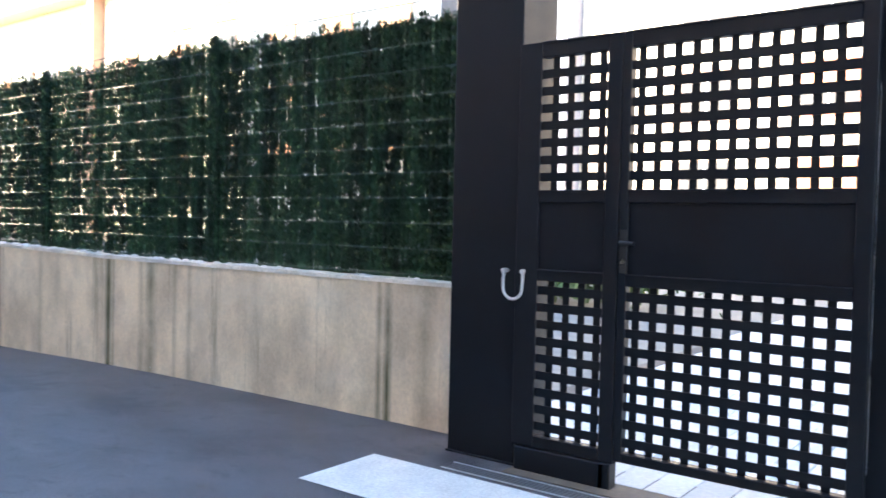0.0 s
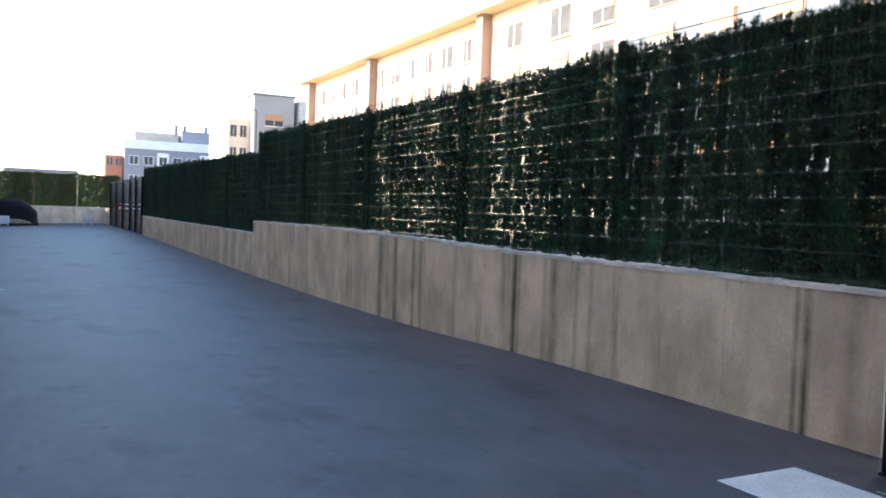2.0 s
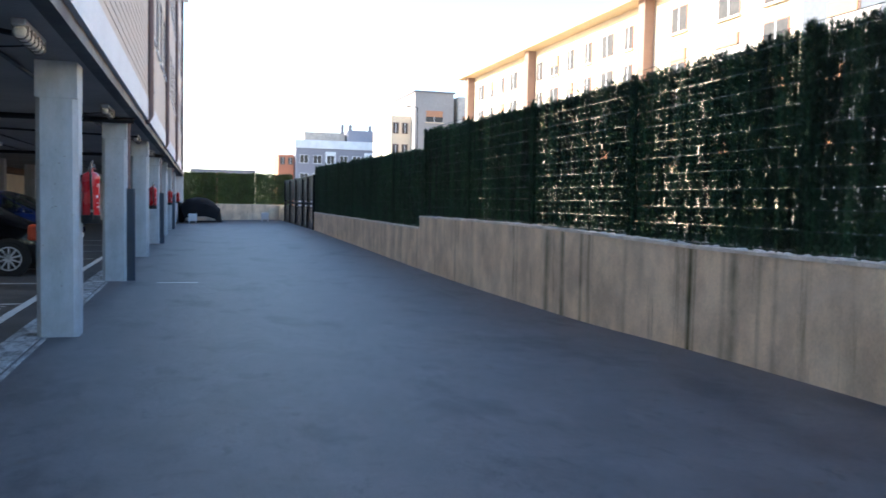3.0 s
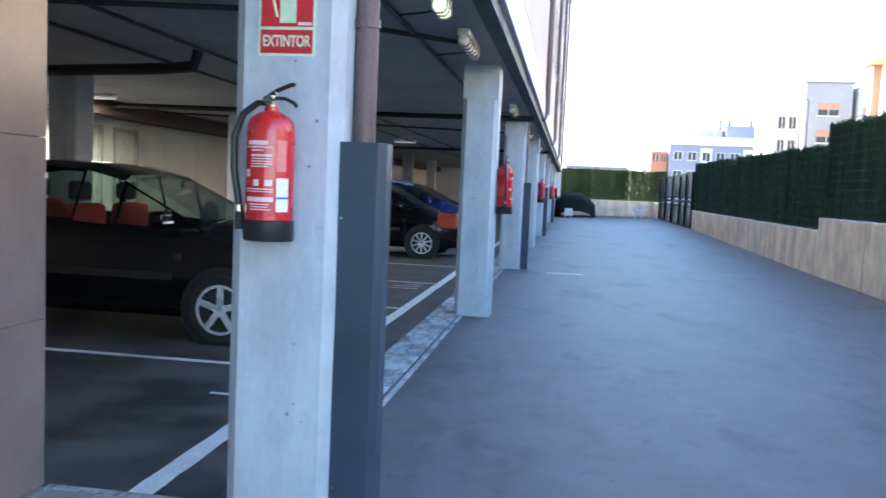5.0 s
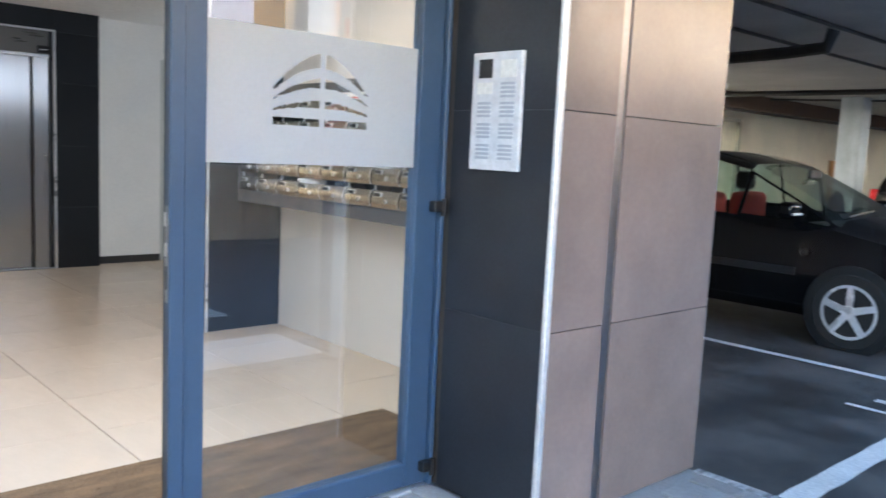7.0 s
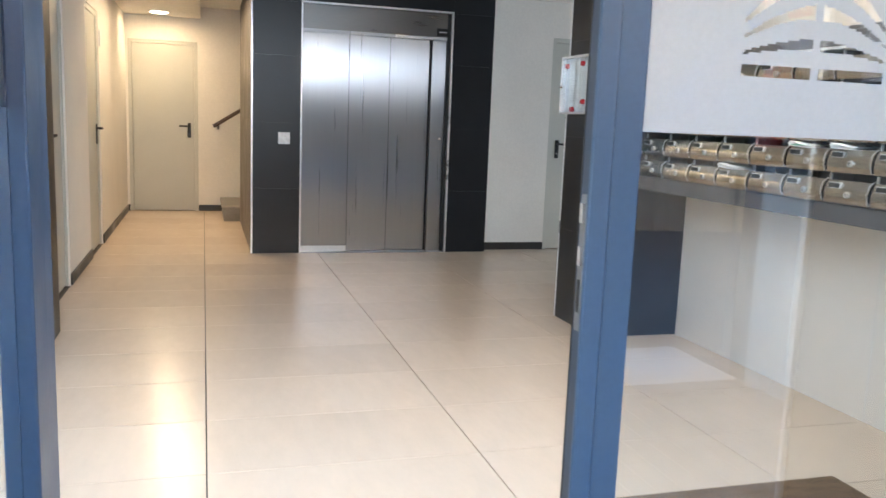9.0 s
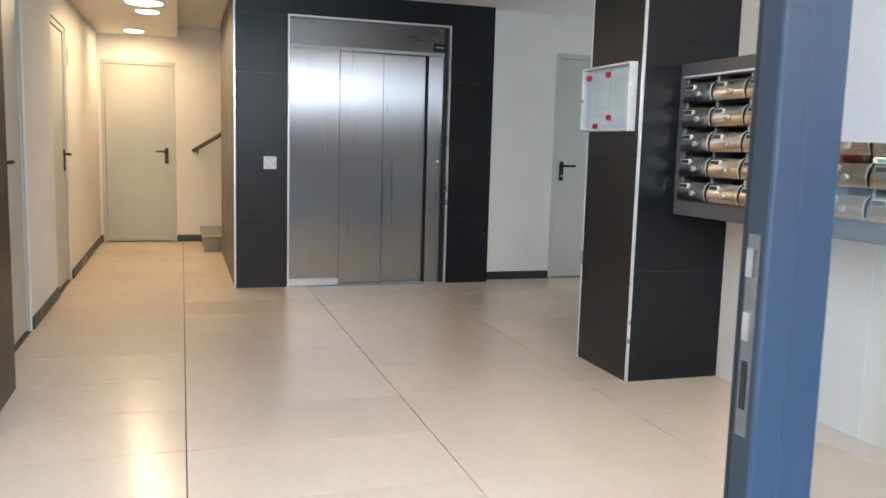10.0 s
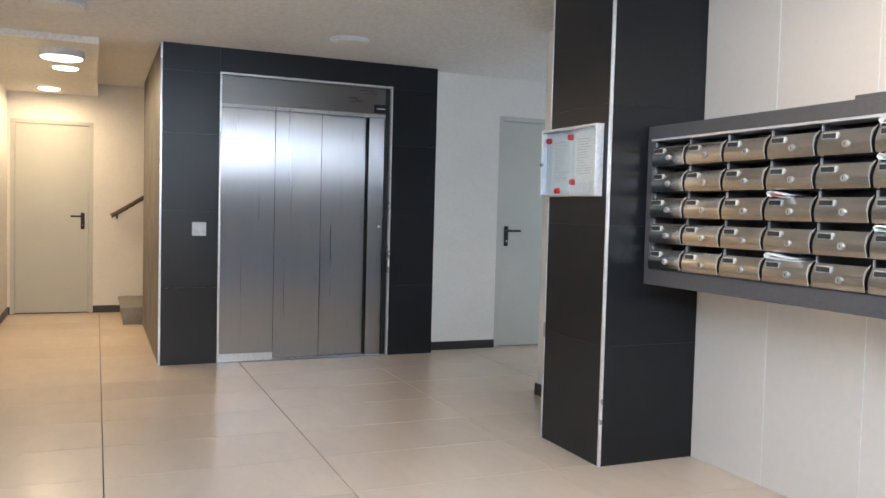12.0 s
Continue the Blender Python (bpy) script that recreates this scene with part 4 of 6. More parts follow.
cab = thing("hose_cabinet", (-9.22, 19.9, 0.55), "orange-brown fire hose cabinet on the garage wall", "cabinet")
part("body", block(-0.08, -0.35, 0, 0.08, 0.35, 0.95, 0.01, 1), paint("tan board", (0.42, 0.22, 0.10), 0.6), cab)
structure("wall_garage_end", block(-9.3, 50, 0, FX, 50.2, 3.1), FASCIA, "white end wall of the garage", "wall")

# hoop rail between bays
for y in (13.9,):
    h = thing("hoop_rail", (-3.9, y, 0), "galvanised steel hoop rail between parking bays", "rail")
    part("tube", tube(bmesh.new(), [(-1.2, 0, 0), (-1.2, 0, 0.62), (-1.12, 0, 0.7), (-0.08, 0, 0.7), (-0.02, 0, 0.68), (0, 0, 0.62), (0, 0, 0)], 0.024, 10), ALU, h, smooth=True)


# ================================================================ ENTRANCE
PX, PY0, PY1 = -2.843, 2.097, 3.108       # the clad pier: front face, its two sides


def clad_face(parent, name, material, u0, u1, along, fixed, out, zs, thick=0.02):
    """Cladding slabs on an upright face: along 'x' or 'y', at the fixed coordinate, facing out (+1 or -1)."""
    gap = 0.003 if material is CLAD else 0.0006
    for a, b in zip(zs, zs[1:]):
        w, h = u1 - u0 - gap, b - a - gap
        me = slab_mesh(name, *((thick, w, h) if along == "y" else (w, thick, h)), material, 0.0 if material in (SLATE, SLATE_OUT) else 0.0008)
        c = fixed - out * thick / 2
        piece(name, me, parent, (c, (u0 + u1) / 2, (a + b) / 2) if along == "y" else ((u0 + u1) / 2, c, (a + b) / 2))


ZS = [0.016, 0.716, 1.458, 2.16, 2.72]
pier = thing("entrance_pier", (0, 0, 0), "stone-clad pier beside the entrance door", "pier")
part("core", block(-3.42, PY0 + 0.021, 0, PX - 0.021, PY1 - 0.021, 2.72), GROUT, pier)
clad_face(pier, "cladding_slab", CLAD, PY0 + 0.008, 2.395, "y", PX, 1, ZS)
clad_face(pier, "cladding_slab", CLAD, 2.445, PY1, "y", PX, 1, ZS)
part("expansion_strip", block(PX - 0.021, 2.397, 0, PX - 0.006, 2.443, 2.72), JOINT_METAL, pier, "recessed blue-grey joint strip")
clad_face(pier, "cladding_slab", SLATE_OUT, -3.36, PX - 0.012, "x", PY0, -1, ZS)
clad_face(pier, "cladding_slab", CLAD, -3.42, PX - 0.02, "x", PY1, 1, ZS)
part("corner_trim", block(PX - 0.016, PY0 - 0.018, 0, PX + 0.004, PY0 + 0.007, 2.72, 0.003, 1), ALU, pier, "pale aluminium corner trim")
pier2 = thing("entrance_pier", (0, 0, 0), "stone-clad pier on the far side of the entrance", "pier")
part("core", block(-3.42, -1.7, 0, PX - 0.021, -0.66, 2.72), GROUT, pier2)
clad_face(pier2, "cladding_slab", CLAD, -1.7, -0.64, "y", PX, 1, ZS)
clad_face(pier2, "cladding_slab", SLATE_OUT, -3.36, PX - 0.02, "x", -0.64, 1, ZS)
structure("wall_ground_floor", block(-3.42, -7, 0, PX - 0.03, -1.7, 2.72), FACADE, "plain ground floor wall beyond the entrance", "wall")
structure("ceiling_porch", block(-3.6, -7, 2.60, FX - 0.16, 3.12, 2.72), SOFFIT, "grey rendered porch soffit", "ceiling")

# intercom panel on the pier's side
ic = thing("intercom_panel", (-3.13, PY0, 1.452), "white metal intercom panel with camera and call buttons", "intercom")
part("plate", block(-0.118, -0.018, -0.204, 0.118, 0.0, 0.204, 0.004, 2), FASCIA, ic)
part("camera_window", block(0.005 - 0.09, -0.0205, 0.115, -0.02, -0.0185, 0.18), BLACK, ic)
part("speaker", block(0.02, -0.0205, 0.115, 0.095, -0.0185, 0.175), PAPER, ic)
part("name_window", block(-0.09, -0.0205, 0.06, -0.015, -0.0185, 0.1), PAPER, ic)
button = slab_mesh("call_button", 0.066, 0.003, 0.009, paint("button grey", (0.42, 0.45, 0.5), 0.4), 0.0)
for col in (-0.052, 0.058):
    for g, z0 in enumerate((0.095, 0.028, -0.045, -0.118)):
        if g == 0 and col < 0:
            continue
        for k in range(4):
            piece("call_button", button, ic, (col, -0.0195, z0 - k * 0.0145))

# ---------------------------------------------------------------- glazed door
DX = -3.43
fr = thing("door_frame", (DX, 0, 0), "blue-grey aluminium entrance frame", "door frame")
part("jamb", block(-0.03, 2.075, 0, 0.05, 2.094, 2.5, 0.003, 1), BLUE_FRAME, fr)
part("jamb", block(-0.03, -0.03, 0, 0.045, 0.022, 2.5, 0.003, 1), BLUE_FRAME, fr)
part("jamb", block(-0.03, -0.64, 0, 0.045, -0.585, 2.5, 0.003, 1), BLUE_FRAME, fr)
part("transom", block(-0.03, -0.585, 2.3, 0.045, 2.075, 2.36, 0.003, 1), BLUE_FRAME, fr)
part("head", block(-0.03, -0.64, 2.5, 0.045, 2.094, 2.6, 0.003, 1), BLUE_FRAME, fr)
part("fanlight", block(0.0, -0.585, 2.36, 0.008, 2.075, 2.5), GLASS, fr).visible_shadow = False
part("threshold", block(-0.05, -0.64, 0.0, 0.06, 2.094, 0.012, 0.004, 1), ALU, fr)


def emblem(u, v):
    """Whether the film is cut away at (u, v): u across from the middle, v up from the emblem's foot; four bowed rows in two halves."""
    if abs(u) < 0.011 or abs(u) > 0.186:
        return False
    s = abs(u) / 0.186
    if 0.0 < v < 0.026:
        return True
    for base, height, thick in ((0.052, 0.035, 0.026), (0.085, 0.075, 0.032), (0.12, 0.12, 0.05)):
        mid = base + height * (1 - s ** 1.6)
        t = thick * (1 - 0.75 * s)
        if mid - t < v < mid:
            return True
    return False


def film(parent, w0, w1, z0, z1, x, mid, with_emblem=True):
    step = 0.005
    nu, nv = int((w1 - w0) / step), int((z1 - z0) / step)
    du, dv = (w1 - w0) / nu, (z1 - z0) / nv
    verts, faces, seen = [], [], {}

    def vid(i, j):
        if (i, j) not in seen:
            seen[(i, j)] = len(verts)
            verts.append((x, w0 + i * du, z0 + j * dv))
        return seen[(i, j)]

    for i in range(nu):
        for j in range(nv):
            if with_emblem and emblem(w0 + (i + 0.5) * du - mid, (j + 0.5) * dv - 0.125):
                continue
            faces.append((vid(i, j), vid(i + 1, j), vid(i + 1, j + 1), vid(i, j + 1)))
    ob = new("frosted_film", raw_mesh("frosted_film", verts, faces, FROST))
    ob.parent = parent
    return tagged(ob, "matt white film band with a cut-out emblem")


def glazed_leaf(width, name, label, lock_side):
    """A glazed leaf in its own frame: hinge at local y = 0, running to +y; outer face at +x."""
    d = thing(name, (0, 0, 0), label, "door")
    s = 0.105
    part("hinge_stile", block(-0.03, 0, 0.02, 0.03, s, 2.29, 0.004, 2), BLUE_FRAME, d)
    lockst = part("lock_stile", block(-0.03, width - s, 0.02, 0.03, width, 2.29, 0.004, 2), BLUE_FRAME, d)
    part("stile_bead", block(0.03, width - 0.028, 0.02, 0.042, width - 0.008, 2.29, 0.003, 1), BLUE_FRAME, d)
    part("stile_bead", block(-0.042, width - 0.035, 0.02, -0.03, width + 0.012, 2.29, 0.003, 1), BLUE_FRAME, d)
    part("bottom_rail", block(-0.03, s, 0.02, 0.03, width - s, 0.115, 0.004, 1), BLUE_FRAME, d)
    part("top_rail", block(-0.03, s, 2.2, 0.03, width - s, 2.29, 0.004, 1), BLUE_FRAME, d)
    part("pane", block(-0.004, s, 0.115, 0.004, width - s, 2.2), DOUBLE_GLASS, d).visible_shadow = False
    part("lock_plate", block(-0.012, width, 0.82, 0.012, width + 0.003, 1.11, 0.001, 1), GALV, lockst)
    part("latch", block(-0.007, width + 0.002, 1.05, 0.007, width + 0.008, 1.09), LOCK_METAL, lockst)
    # Edge grooves, and the edge's shade painted as dark facing and strips
    part("edge_shade", block(-0.0195, width, 0.02, 0.0175, width + 0.0015, 2.29), GUARD, lockst)
    part("groove_shade", block(-0.029, width, 0.02, -0.02, width + 0.002, 2.29), BLACK, lockst)
    part("groove_shade", block(0.018, width, 0.02, 0.025, width + 0.002, 2.29), BLACK, lockst)
    part("deadbolt_slot", block(-0.006, width + 0.0031, 0.86, 0.006, width + 0.0045, 0.93), BLACK, lockst)
    part("strike_edge", block(-0.007, width + 0.002, 0.96, 0.007, width + 0.007, 1.0), LOCK_METAL, lockst)
    return d


# the closed leaf: hinged on the pier side, mirrored so that it runs to -y
fixed_leaf = glazed_leaf(1.035, "glazed_door_leaf", "closed glazed door leaf in blue-grey aluminium with frosted band", 1)
film(fixed_leaf, 0.105, 0.93, 1.241, 1.668, -0.0062, 0.51)
fixed_leaf.matrix_basis = pose(DX, 2.072, 0, 0, 0, 180)
for z in (1.11, 0.10, 2.05):
    h = part("hinge", block(-0.065, -0.018, z - 0.03, -0.028, 0.04, z + 0.01, 0.004, 1), BLACK, fixed_leaf, "black hinge block")
    part("hinge_pin", tube(bmesh.new(), [(-0.06, -0.006, z - 0.045), (-0.06, -0.006, z + 0.02)], 0.011, 8), BLACK, h)
# the other leaf stands open, square to the front
open_leaf = glazed_leaf(1.0, "glazed_door_leaf", "open glazed door leaf in blue-grey aluminium with frosted band", 1)
film(open_leaf, 0.105, 0.895, 1.241, 1.668, 0.0062, 0.5)
open_leaf.matrix_basis = pose(DX + 0.05, -0.005, 0, 0, 0, -90)
side = thing("side_light", (DX, 0, 0), "fixed glazed side light with frosted band", "window")
part("pane", block(-0.004, -0.585, 0.02, 0.004, -0.03, 2.3), GLASS, side).visible_shadow = False
film(side, -0.585, -0.03, 1.241, 1.668, 0.0062, 0, False)


# ================================================================ LOBBY
LF = 0.012                                  # floor level
CH = 2.435                                  # ceiling height
structure("floor", cube(block(-12.8, -0.75, -0.03, DX - 0.02, 3.1, 0.004), -12.8, 3.1, -0.03, -7.55, 5.2, 0.004), GROUT, "lobby floor bedding under beige tiles", "floor")
floor_tiles = thing("floor_tiling", (0, 0, 0), "large polished beige porcelain floor tiles", "floor tiles")
XS = [-3.48 - 0.005] + [-3.64 - 0.516 * k for k in range(19)]
YS = [-0.71 + 0.995 * k for k in range(7)]
made_tiles = {}
for a, b in zip(XS, XS[1:]):
    for c, d in zip(YS, YS[1:]):
        x0, x1, y0, y1 = max(b, -12.65), a, max(c, -0.62), min(d, 5.0)
        if x1 - x0 < 0.02 or y1 - y0 < 0.02 or (x1 < -9.3 and y0 > 0.7 and y1 < 3.0):
            continue
        if y0 > 3.0 and x0 > -7.6:
            continue
        key = (round(x1 - x0, 3), round(y1 - y0, 3))
        if key not in made_tiles:
            made_tiles[key] = slab_mesh("floor_tile", key[0] - 0.0032, key[1] - 0.005, 0.012, FLOOR_TILE, 0.0005)
        piece("floor_tile", made_tiles[key], floor_tiles, ((x0 + x1) / 2, (y0 + y1) / 2, LF - 0.006))
mat_ob = thing("door_mat", (-3.86, 1.2, LF), "brown coir door mat inside the entrance", "mat")
part("coir_base", block(-0.35, -1.3, 0.0, 0.35, 1.29, 0.008, 0.003, 1), MAT, mat_ob)
bm = bmesh.new()
rng = np.random.default_rng(4)
for k in range(2600):
    x, y = rng.uniform(-0.345, 0.345), rng.uniform(-1.29, 1.28)
    a = rng.uniform(0, math.tau)
    v = [bm.verts.new(p) for p in ((x, y, 0.007), (x + 0.004 * math.cos(a), y + 0.004 * math.sin(a), 0.007), (x + rng.normal(0, 0.004), y + rng.normal(0, 0.004), 0.015))]
    bm.faces.new(v)
tagged(part("fibres", bm, MAT, mat_ob), kind="stuff")

structure("ceiling_passage", block(-9.62, 0.26, CH, -9.42, 5.2, CH + 0.15), CEILING, "white lobby ceiling by the lift", "ceiling")
structure("ceiling", cube(block(-9.42, -0.8, CH, DX + 0.1, 3.1, CH + 0.15), -9.42, 3.1, CH, -7.5, 5.2, CH + 0.15), CEILING, "white lobby ceiling", "ceiling")
structure("ceiling_corridor", block(-12.8, -0.8, 2.385, -9.42, 0.26, CH + 0.15), CEILING, "white lower corridor ceiling", "ceiling")
structure("ceiling_stair", block(-12.8, 0.26, 2.52, -9.62, 5.2, CH + 0.15), CEILING, "white ceiling over the stair", "ceiling")
structure("wall_front_head", block(-3.5, -0.8, 2.6, DX + 0.1, 3.2, 2.72), PLASTER, "wall strip above the entrance", "wall")

# mailbox wall, right
wall_right = structure("wall_mailbox", block(-7.63, 3.0645, 0, DX, 3.11, CH), LIGHT_GROUT, "wall behind the mailboxes", "wall")
for k in range(9):
    x1 = -3.64 - 0.516 * k + 0.0
    for z0, z1 in ((LF, 1.23), (1.235, CH)):
        if x1 - 0.516 < -7.6:
            continue
        me = slab_mesh("wall_tile", 0.510, 0.010, z1 - z0 - 0.004, WALL_TILE, 0.0006)
        piece("wall_tile", me, wall_right, (x1 - 0.258, 3.068, (z0 + z1) / 2))
structure("wall_front_inner", block(DX - 0.01, 2.094, 0, DX + 0.01, 3.08, CH), SLATE, "inner face beside the door", "wall")
mp = thing("lobby_pillar", (0, 0, 0), "black stone-clad lobby pillar with pale corner trims", "pillar")
part("core", block(-6.72, 2.52, 0, -6.19, 3.06, CH), SKIRT, mp)
ZL = [LF, 0.60, 1.185, 1.77, CH]
clad_face(mp, "cladding_slab", SLATE, 2.512, 3.06, "y", -6.176, 1, ZL)
clad_face(mp, "cladding_slab", SLATE, -6.722, -6.188, "x", 2.5, -1, ZL)
clad_face(mp, "cladding_slab", SLATE, 2.512, 3.06, "y", -6.733, -1, ZL)
part("corner_trim", block(-6.188, 2.497, LF, -6.173, 2.512, CH, 0.002, 1), ALU, mp, "pale aluminium corner trim")
part("corner_trim", block(-6.737, 2.497, LF, -6.723, 2.511, CH, 0.002, 1), ALU, mp, "pale aluminium corner trim")
structure("wall_passage_corner", block(-7.66, 3.0, 0, -6.733, 3.075, CH), PLASTER, "white wall behind the pillar", "wall")
structure("skirting_corner", block(-7.672, 2.99, LF, -7.66, 3.11, 0.09), SKIRT, "dark skirting at the wall corner", "baseboard")
structure("skirting_side", block(-7.66, 2.988, LF, -6.75, 3.0, 0.09), SKIRT, "dark skirting behind the pillar", "baseboard")
structure("wall_passage", block(-7.66, 3.11, 0, -7.5, 5.2, CH), PLASTER, "white passage wall", "wall")
structure("wall_passage_end", wall_with_holes(-9.6, -7.5, 0, CH, [(-9.2, -8.1, 0.0, 2.2)], lambda a, z, b, t: (a, 5.0, z, b, 5.2, t)), PLASTER, "white end wall of the passage", "wall")

# Unseen window and area lamp, added to give the passage cool daylight
window = thing("passage_window", (-8.65, 5.1, 0), "unseen glazed opening added at the passage end to bring in daylight", "window")
part("frame", block(-0.55, -0.04, 0.0, -0.49, 0.04, 2.2), BLUE_FRAME, window)
part("frame", block(0.49, -0.04, 0.0, 0.55, 0.04, 2.2), BLUE_FRAME, window)
part("pane", block(-0.49, -0.004, 0.02, 0.49, 0.004, 2.2), GLASS, window).visible_shadow = False
passage_day = new("passage_daylight", bpy.data.lights.new("passage_daylight", "AREA"))
passage_day.data.shape, passage_day.data.size, passage_day.data.size_y, passage_day.data.energy, passage_day.data.color = "RECTANGLE", 1.0, 2.0, 0.85, (0.78, 0.89, 1.0)
passage_day.matrix_basis = look((-8.65, 4.97, 1.15), (-8.65, 3.0, 1.15))

# notice board on the pillar
nb = thing("notice_board", (-6.485, 2.498, 1.325), "locked white notice board with papers under red magnets", "notice board")
part("back", block(-0.262, -0.012, 0, 0.262, 0, 0.352), FASCIA, nb)
for a in ((-0.262, -0.045, 0, -0.248, -0.012, 0.352), (0.248, -0.045, 0, 0.262, -0.012, 0.352), (-0.248, -0.045, 0, 0.248, -0.012, 0.013), (-0.248, -0.045, 0.339, 0.248, -0.012, 0.352)):
    part("frame_bar", block(*a, 0.003, 1), ALU, nb)
part("pane", block(-0.248, -0.04, 0.013, 0.248, -0.037, 0.339), GLASS, nb).visible_shadow = False
for x0, x1, z0, z1 in ((-0.19, 0.0, 0.035, 0.32), (0.03, 0.205, 0.07, 0.325)):
    sh = part("sheet", block(x0, -0.014, z0, x1, -0.0125, z1), PAPER, nb, "printed sheet")
    n = 14
    for k in range(n):
        zz = z1 - 0.04 - k * (z1 - z0 - 0.07) / n
        part("print_line", block(x0 + 0.025, -0.0152, zz, x1 - random.uniform(0.02, 0.09), -0.0142, zz + 0.004), PRINT, sh)
for x, z in ((-0.215, 0.296), (0.0, 0.302), (-0.12, 0.03), (0.026, 0.074)):
    part("magnet", turned(bmesh.new(), [(0.014, -0.02), (0.016, -0.008), (0.016, 0.0)], 14, (x, -0.0125, z), "y"), RED, nb, "red magnet")
part("lock", turned(bmesh.new(), [(0.008, -0.012), (0.012, 0.0)], 12, (-0.24, -0.045, 0.17), "y"), CHROME, nb)

# ---------------------------------------------------------------- mailboxes
BY = 2.72                                   # front plane of the surround
mf = thing("mailbox_surround", (0, 0, 0), "dark grey surround of the mailbox block on the wall", "cabinet")
X0, PITCH, NCOL, NROW = -6.125, 0.2445, 9, 5
X1 = X0 + PITCH * NCOL
Z0, RISE = 0.985, 0.122
part("lower_box", block(-6.17, BY, 0.905, X1 + 0.05, 3.062, Z0 - 0.002, 0.003, 1), BOX_FRAME, mf)
part("upper_box", block(-6.17, BY, Z0 + RISE * NROW + 0.012, X1 + 0.05, 3.062, 1.668, 0.003, 1), BOX_FRAME, mf)
part("end_panel", block(-6.17, BY, Z0 - 0.002, X0 - 0.006, 3.062, Z0 + RISE * NROW + 0.012), BOX_FRAME, mf)
part("end_panel", block(X1 + 0.002, BY, Z0 - 0.002, X1 + 0.05, 3.062, Z0 + RISE * NROW + 0.012), BOX_FRAME, mf)
part("back", block(X0 - 0.006, 3.03, Z0, X1 + 0.002, 3.06, Z0 + RISE * NROW), BLACK, mf)
part("top_lip", block(X0 - 0.004, BY - 0.012, Z0 + RISE * NROW, X1 + 0.002, BY + 0.1, Z0 + RISE * NROW + 0.010), ALU, mf)


def mailbox():
    """One box: bowed steel flap below an open slot; local x across from its left edge, front to -y, z from its foot."""
    w, h = PITCH - 0.006, RISE - 0.004
    m = thing("mailbox", (0, 0, 0), "brushed steel mailbox with bowed flap and lock", "mailbox", "mailboxes")
    part("body", block(0.0, 0.12, 0.0, w, 0.30, h), BLACK, m)
    # Divider and tray are coloured dark to paint the shade inside the slot
    part("divider", block(-0.003, 0.012, 0, 0.0, 0.26, h), BOX_FRAME, m)
    part("divider_lip", block(-0.004, 0.002, 0, 0.001, 0.012, h), ALU, m)
    part("tray", block(0.0, 0.008, -0.002, w, 0.12, 0.0), BLACK, m)
    bm = bmesh.new()
    n, fh = 8, h * 0.77
    front, rear = [], []
    for i in range(n + 1):
        t = i / n
        y = -0.012 - 0.020 * math.sin(math.pi * (0.15 + 0.75 * t)) + 0.012 * t
        front.append([bm.verts.new((x, y, 0.002 + fh * t)) for x in (0.004, w - 0.004)])
        rear.append([bm.verts.new((x, y + 0.004, 0.002 + fh * t)) for x in (0.004, w - 0.004)])
    for i in range(n):
        bm.faces.new((front[i][0], front[i][1], front[i + 1][1], front[i + 1][0]))
        bm.faces.new((rear[i][1], rear[i][0], rear[i + 1][0], rear[i + 1][1]))
        for s in (0, 1):
            bm.faces.new((front[i][s], front[i + 1][s], rear[i + 1][s], rear[i][s]))
    bm.faces.new((front[n][0], front[n][1], rear[n][1], rear[n][0]))
    bm.faces.new((front[0][1], front[0][0], rear[0][0], rear[0][1]))
    flap = part("flap", bm, STEEL_BOX, m, smooth=True)
    part("flap_cheek", tube(bmesh.new(), [(w - 0.004, 0.0, fh + 0.008), (w - 0.004, -0.026, fh * 0.85), (w - 0.004, -0.034, fh * 0.5), (w - 0.004, -0.022, 0.004)], 0.0016, 6), ALU, m)
    part("name_holder", block(0.022, -0.0262, fh * 0.66, 0.088, -0.012, fh * 0.92, 0.001, 1), CARD_FRAME, flap)
    part("name_card", block(0.025, -0.0268, fh * 0.69, 0.085, -0.0261, fh * 0.89), SKIRT, flap)
    part("lock", turned(bmesh.new(), [(0.0115, -0.036), (0.013, -0.033), (0.014, -0.022)], 14, (w * 0.55, 0.0, fh * 0.42), "y"), LOCK_METAL, flap)
    part("key_slot", block(w * 0.55 - 0.0015, -0.0366, fh * 0.42 - 0.006, w * 0.55 + 0.0015, -0.0359, fh * 0.42 + 0.006), BLACK, flap)
    return m


first = mailbox()
for r in range(NROW):
    for c in range(NCOL):
        at = pose(X0 + c * PITCH, BY + 0.012, Z0 + r * RISE)
        if r == c == 0:
            first.matrix_basis = at
        else:
            copy_thing(first, at)


def leaflet(c, r, wide, tone):
    l = thing("leaflet", (X0 + c * PITCH + 0.06, BY + 0.012, Z0 + r * RISE + 0.1), "rolled paper leaflet sticking out of a mailbox", "leaflet", "leaflets")
    bm = bmesh.new()
    ring = [(wide, 0.002), (0.03, 0.008), (0.0, 0.014), (-0.024, 0.018), (-0.034, 0.008), (-0.024, -0.003), (0.03, -0.006), (wide, -0.008)]
    near = [bm.verts.new((x, -0.045, z)) for x, z in ring]
    far = [bm.verts.new((x, 0.10, z)) for x, z in ring]
    for i in range(len(ring) - 1):
        bm.faces.new((near[i], near[i + 1], far[i + 1], far[i]))
    ob = part("paper", bm, PAPER, l, smooth=True)
    ob.modifiers.new("thickness", "SOLIDIFY").thickness = 0.002
    if tone:
        part("printed_side", block(-0.012, -0.044, 0.0, wide - 0.01, 0.05, 0.004), tone, l)
    return l


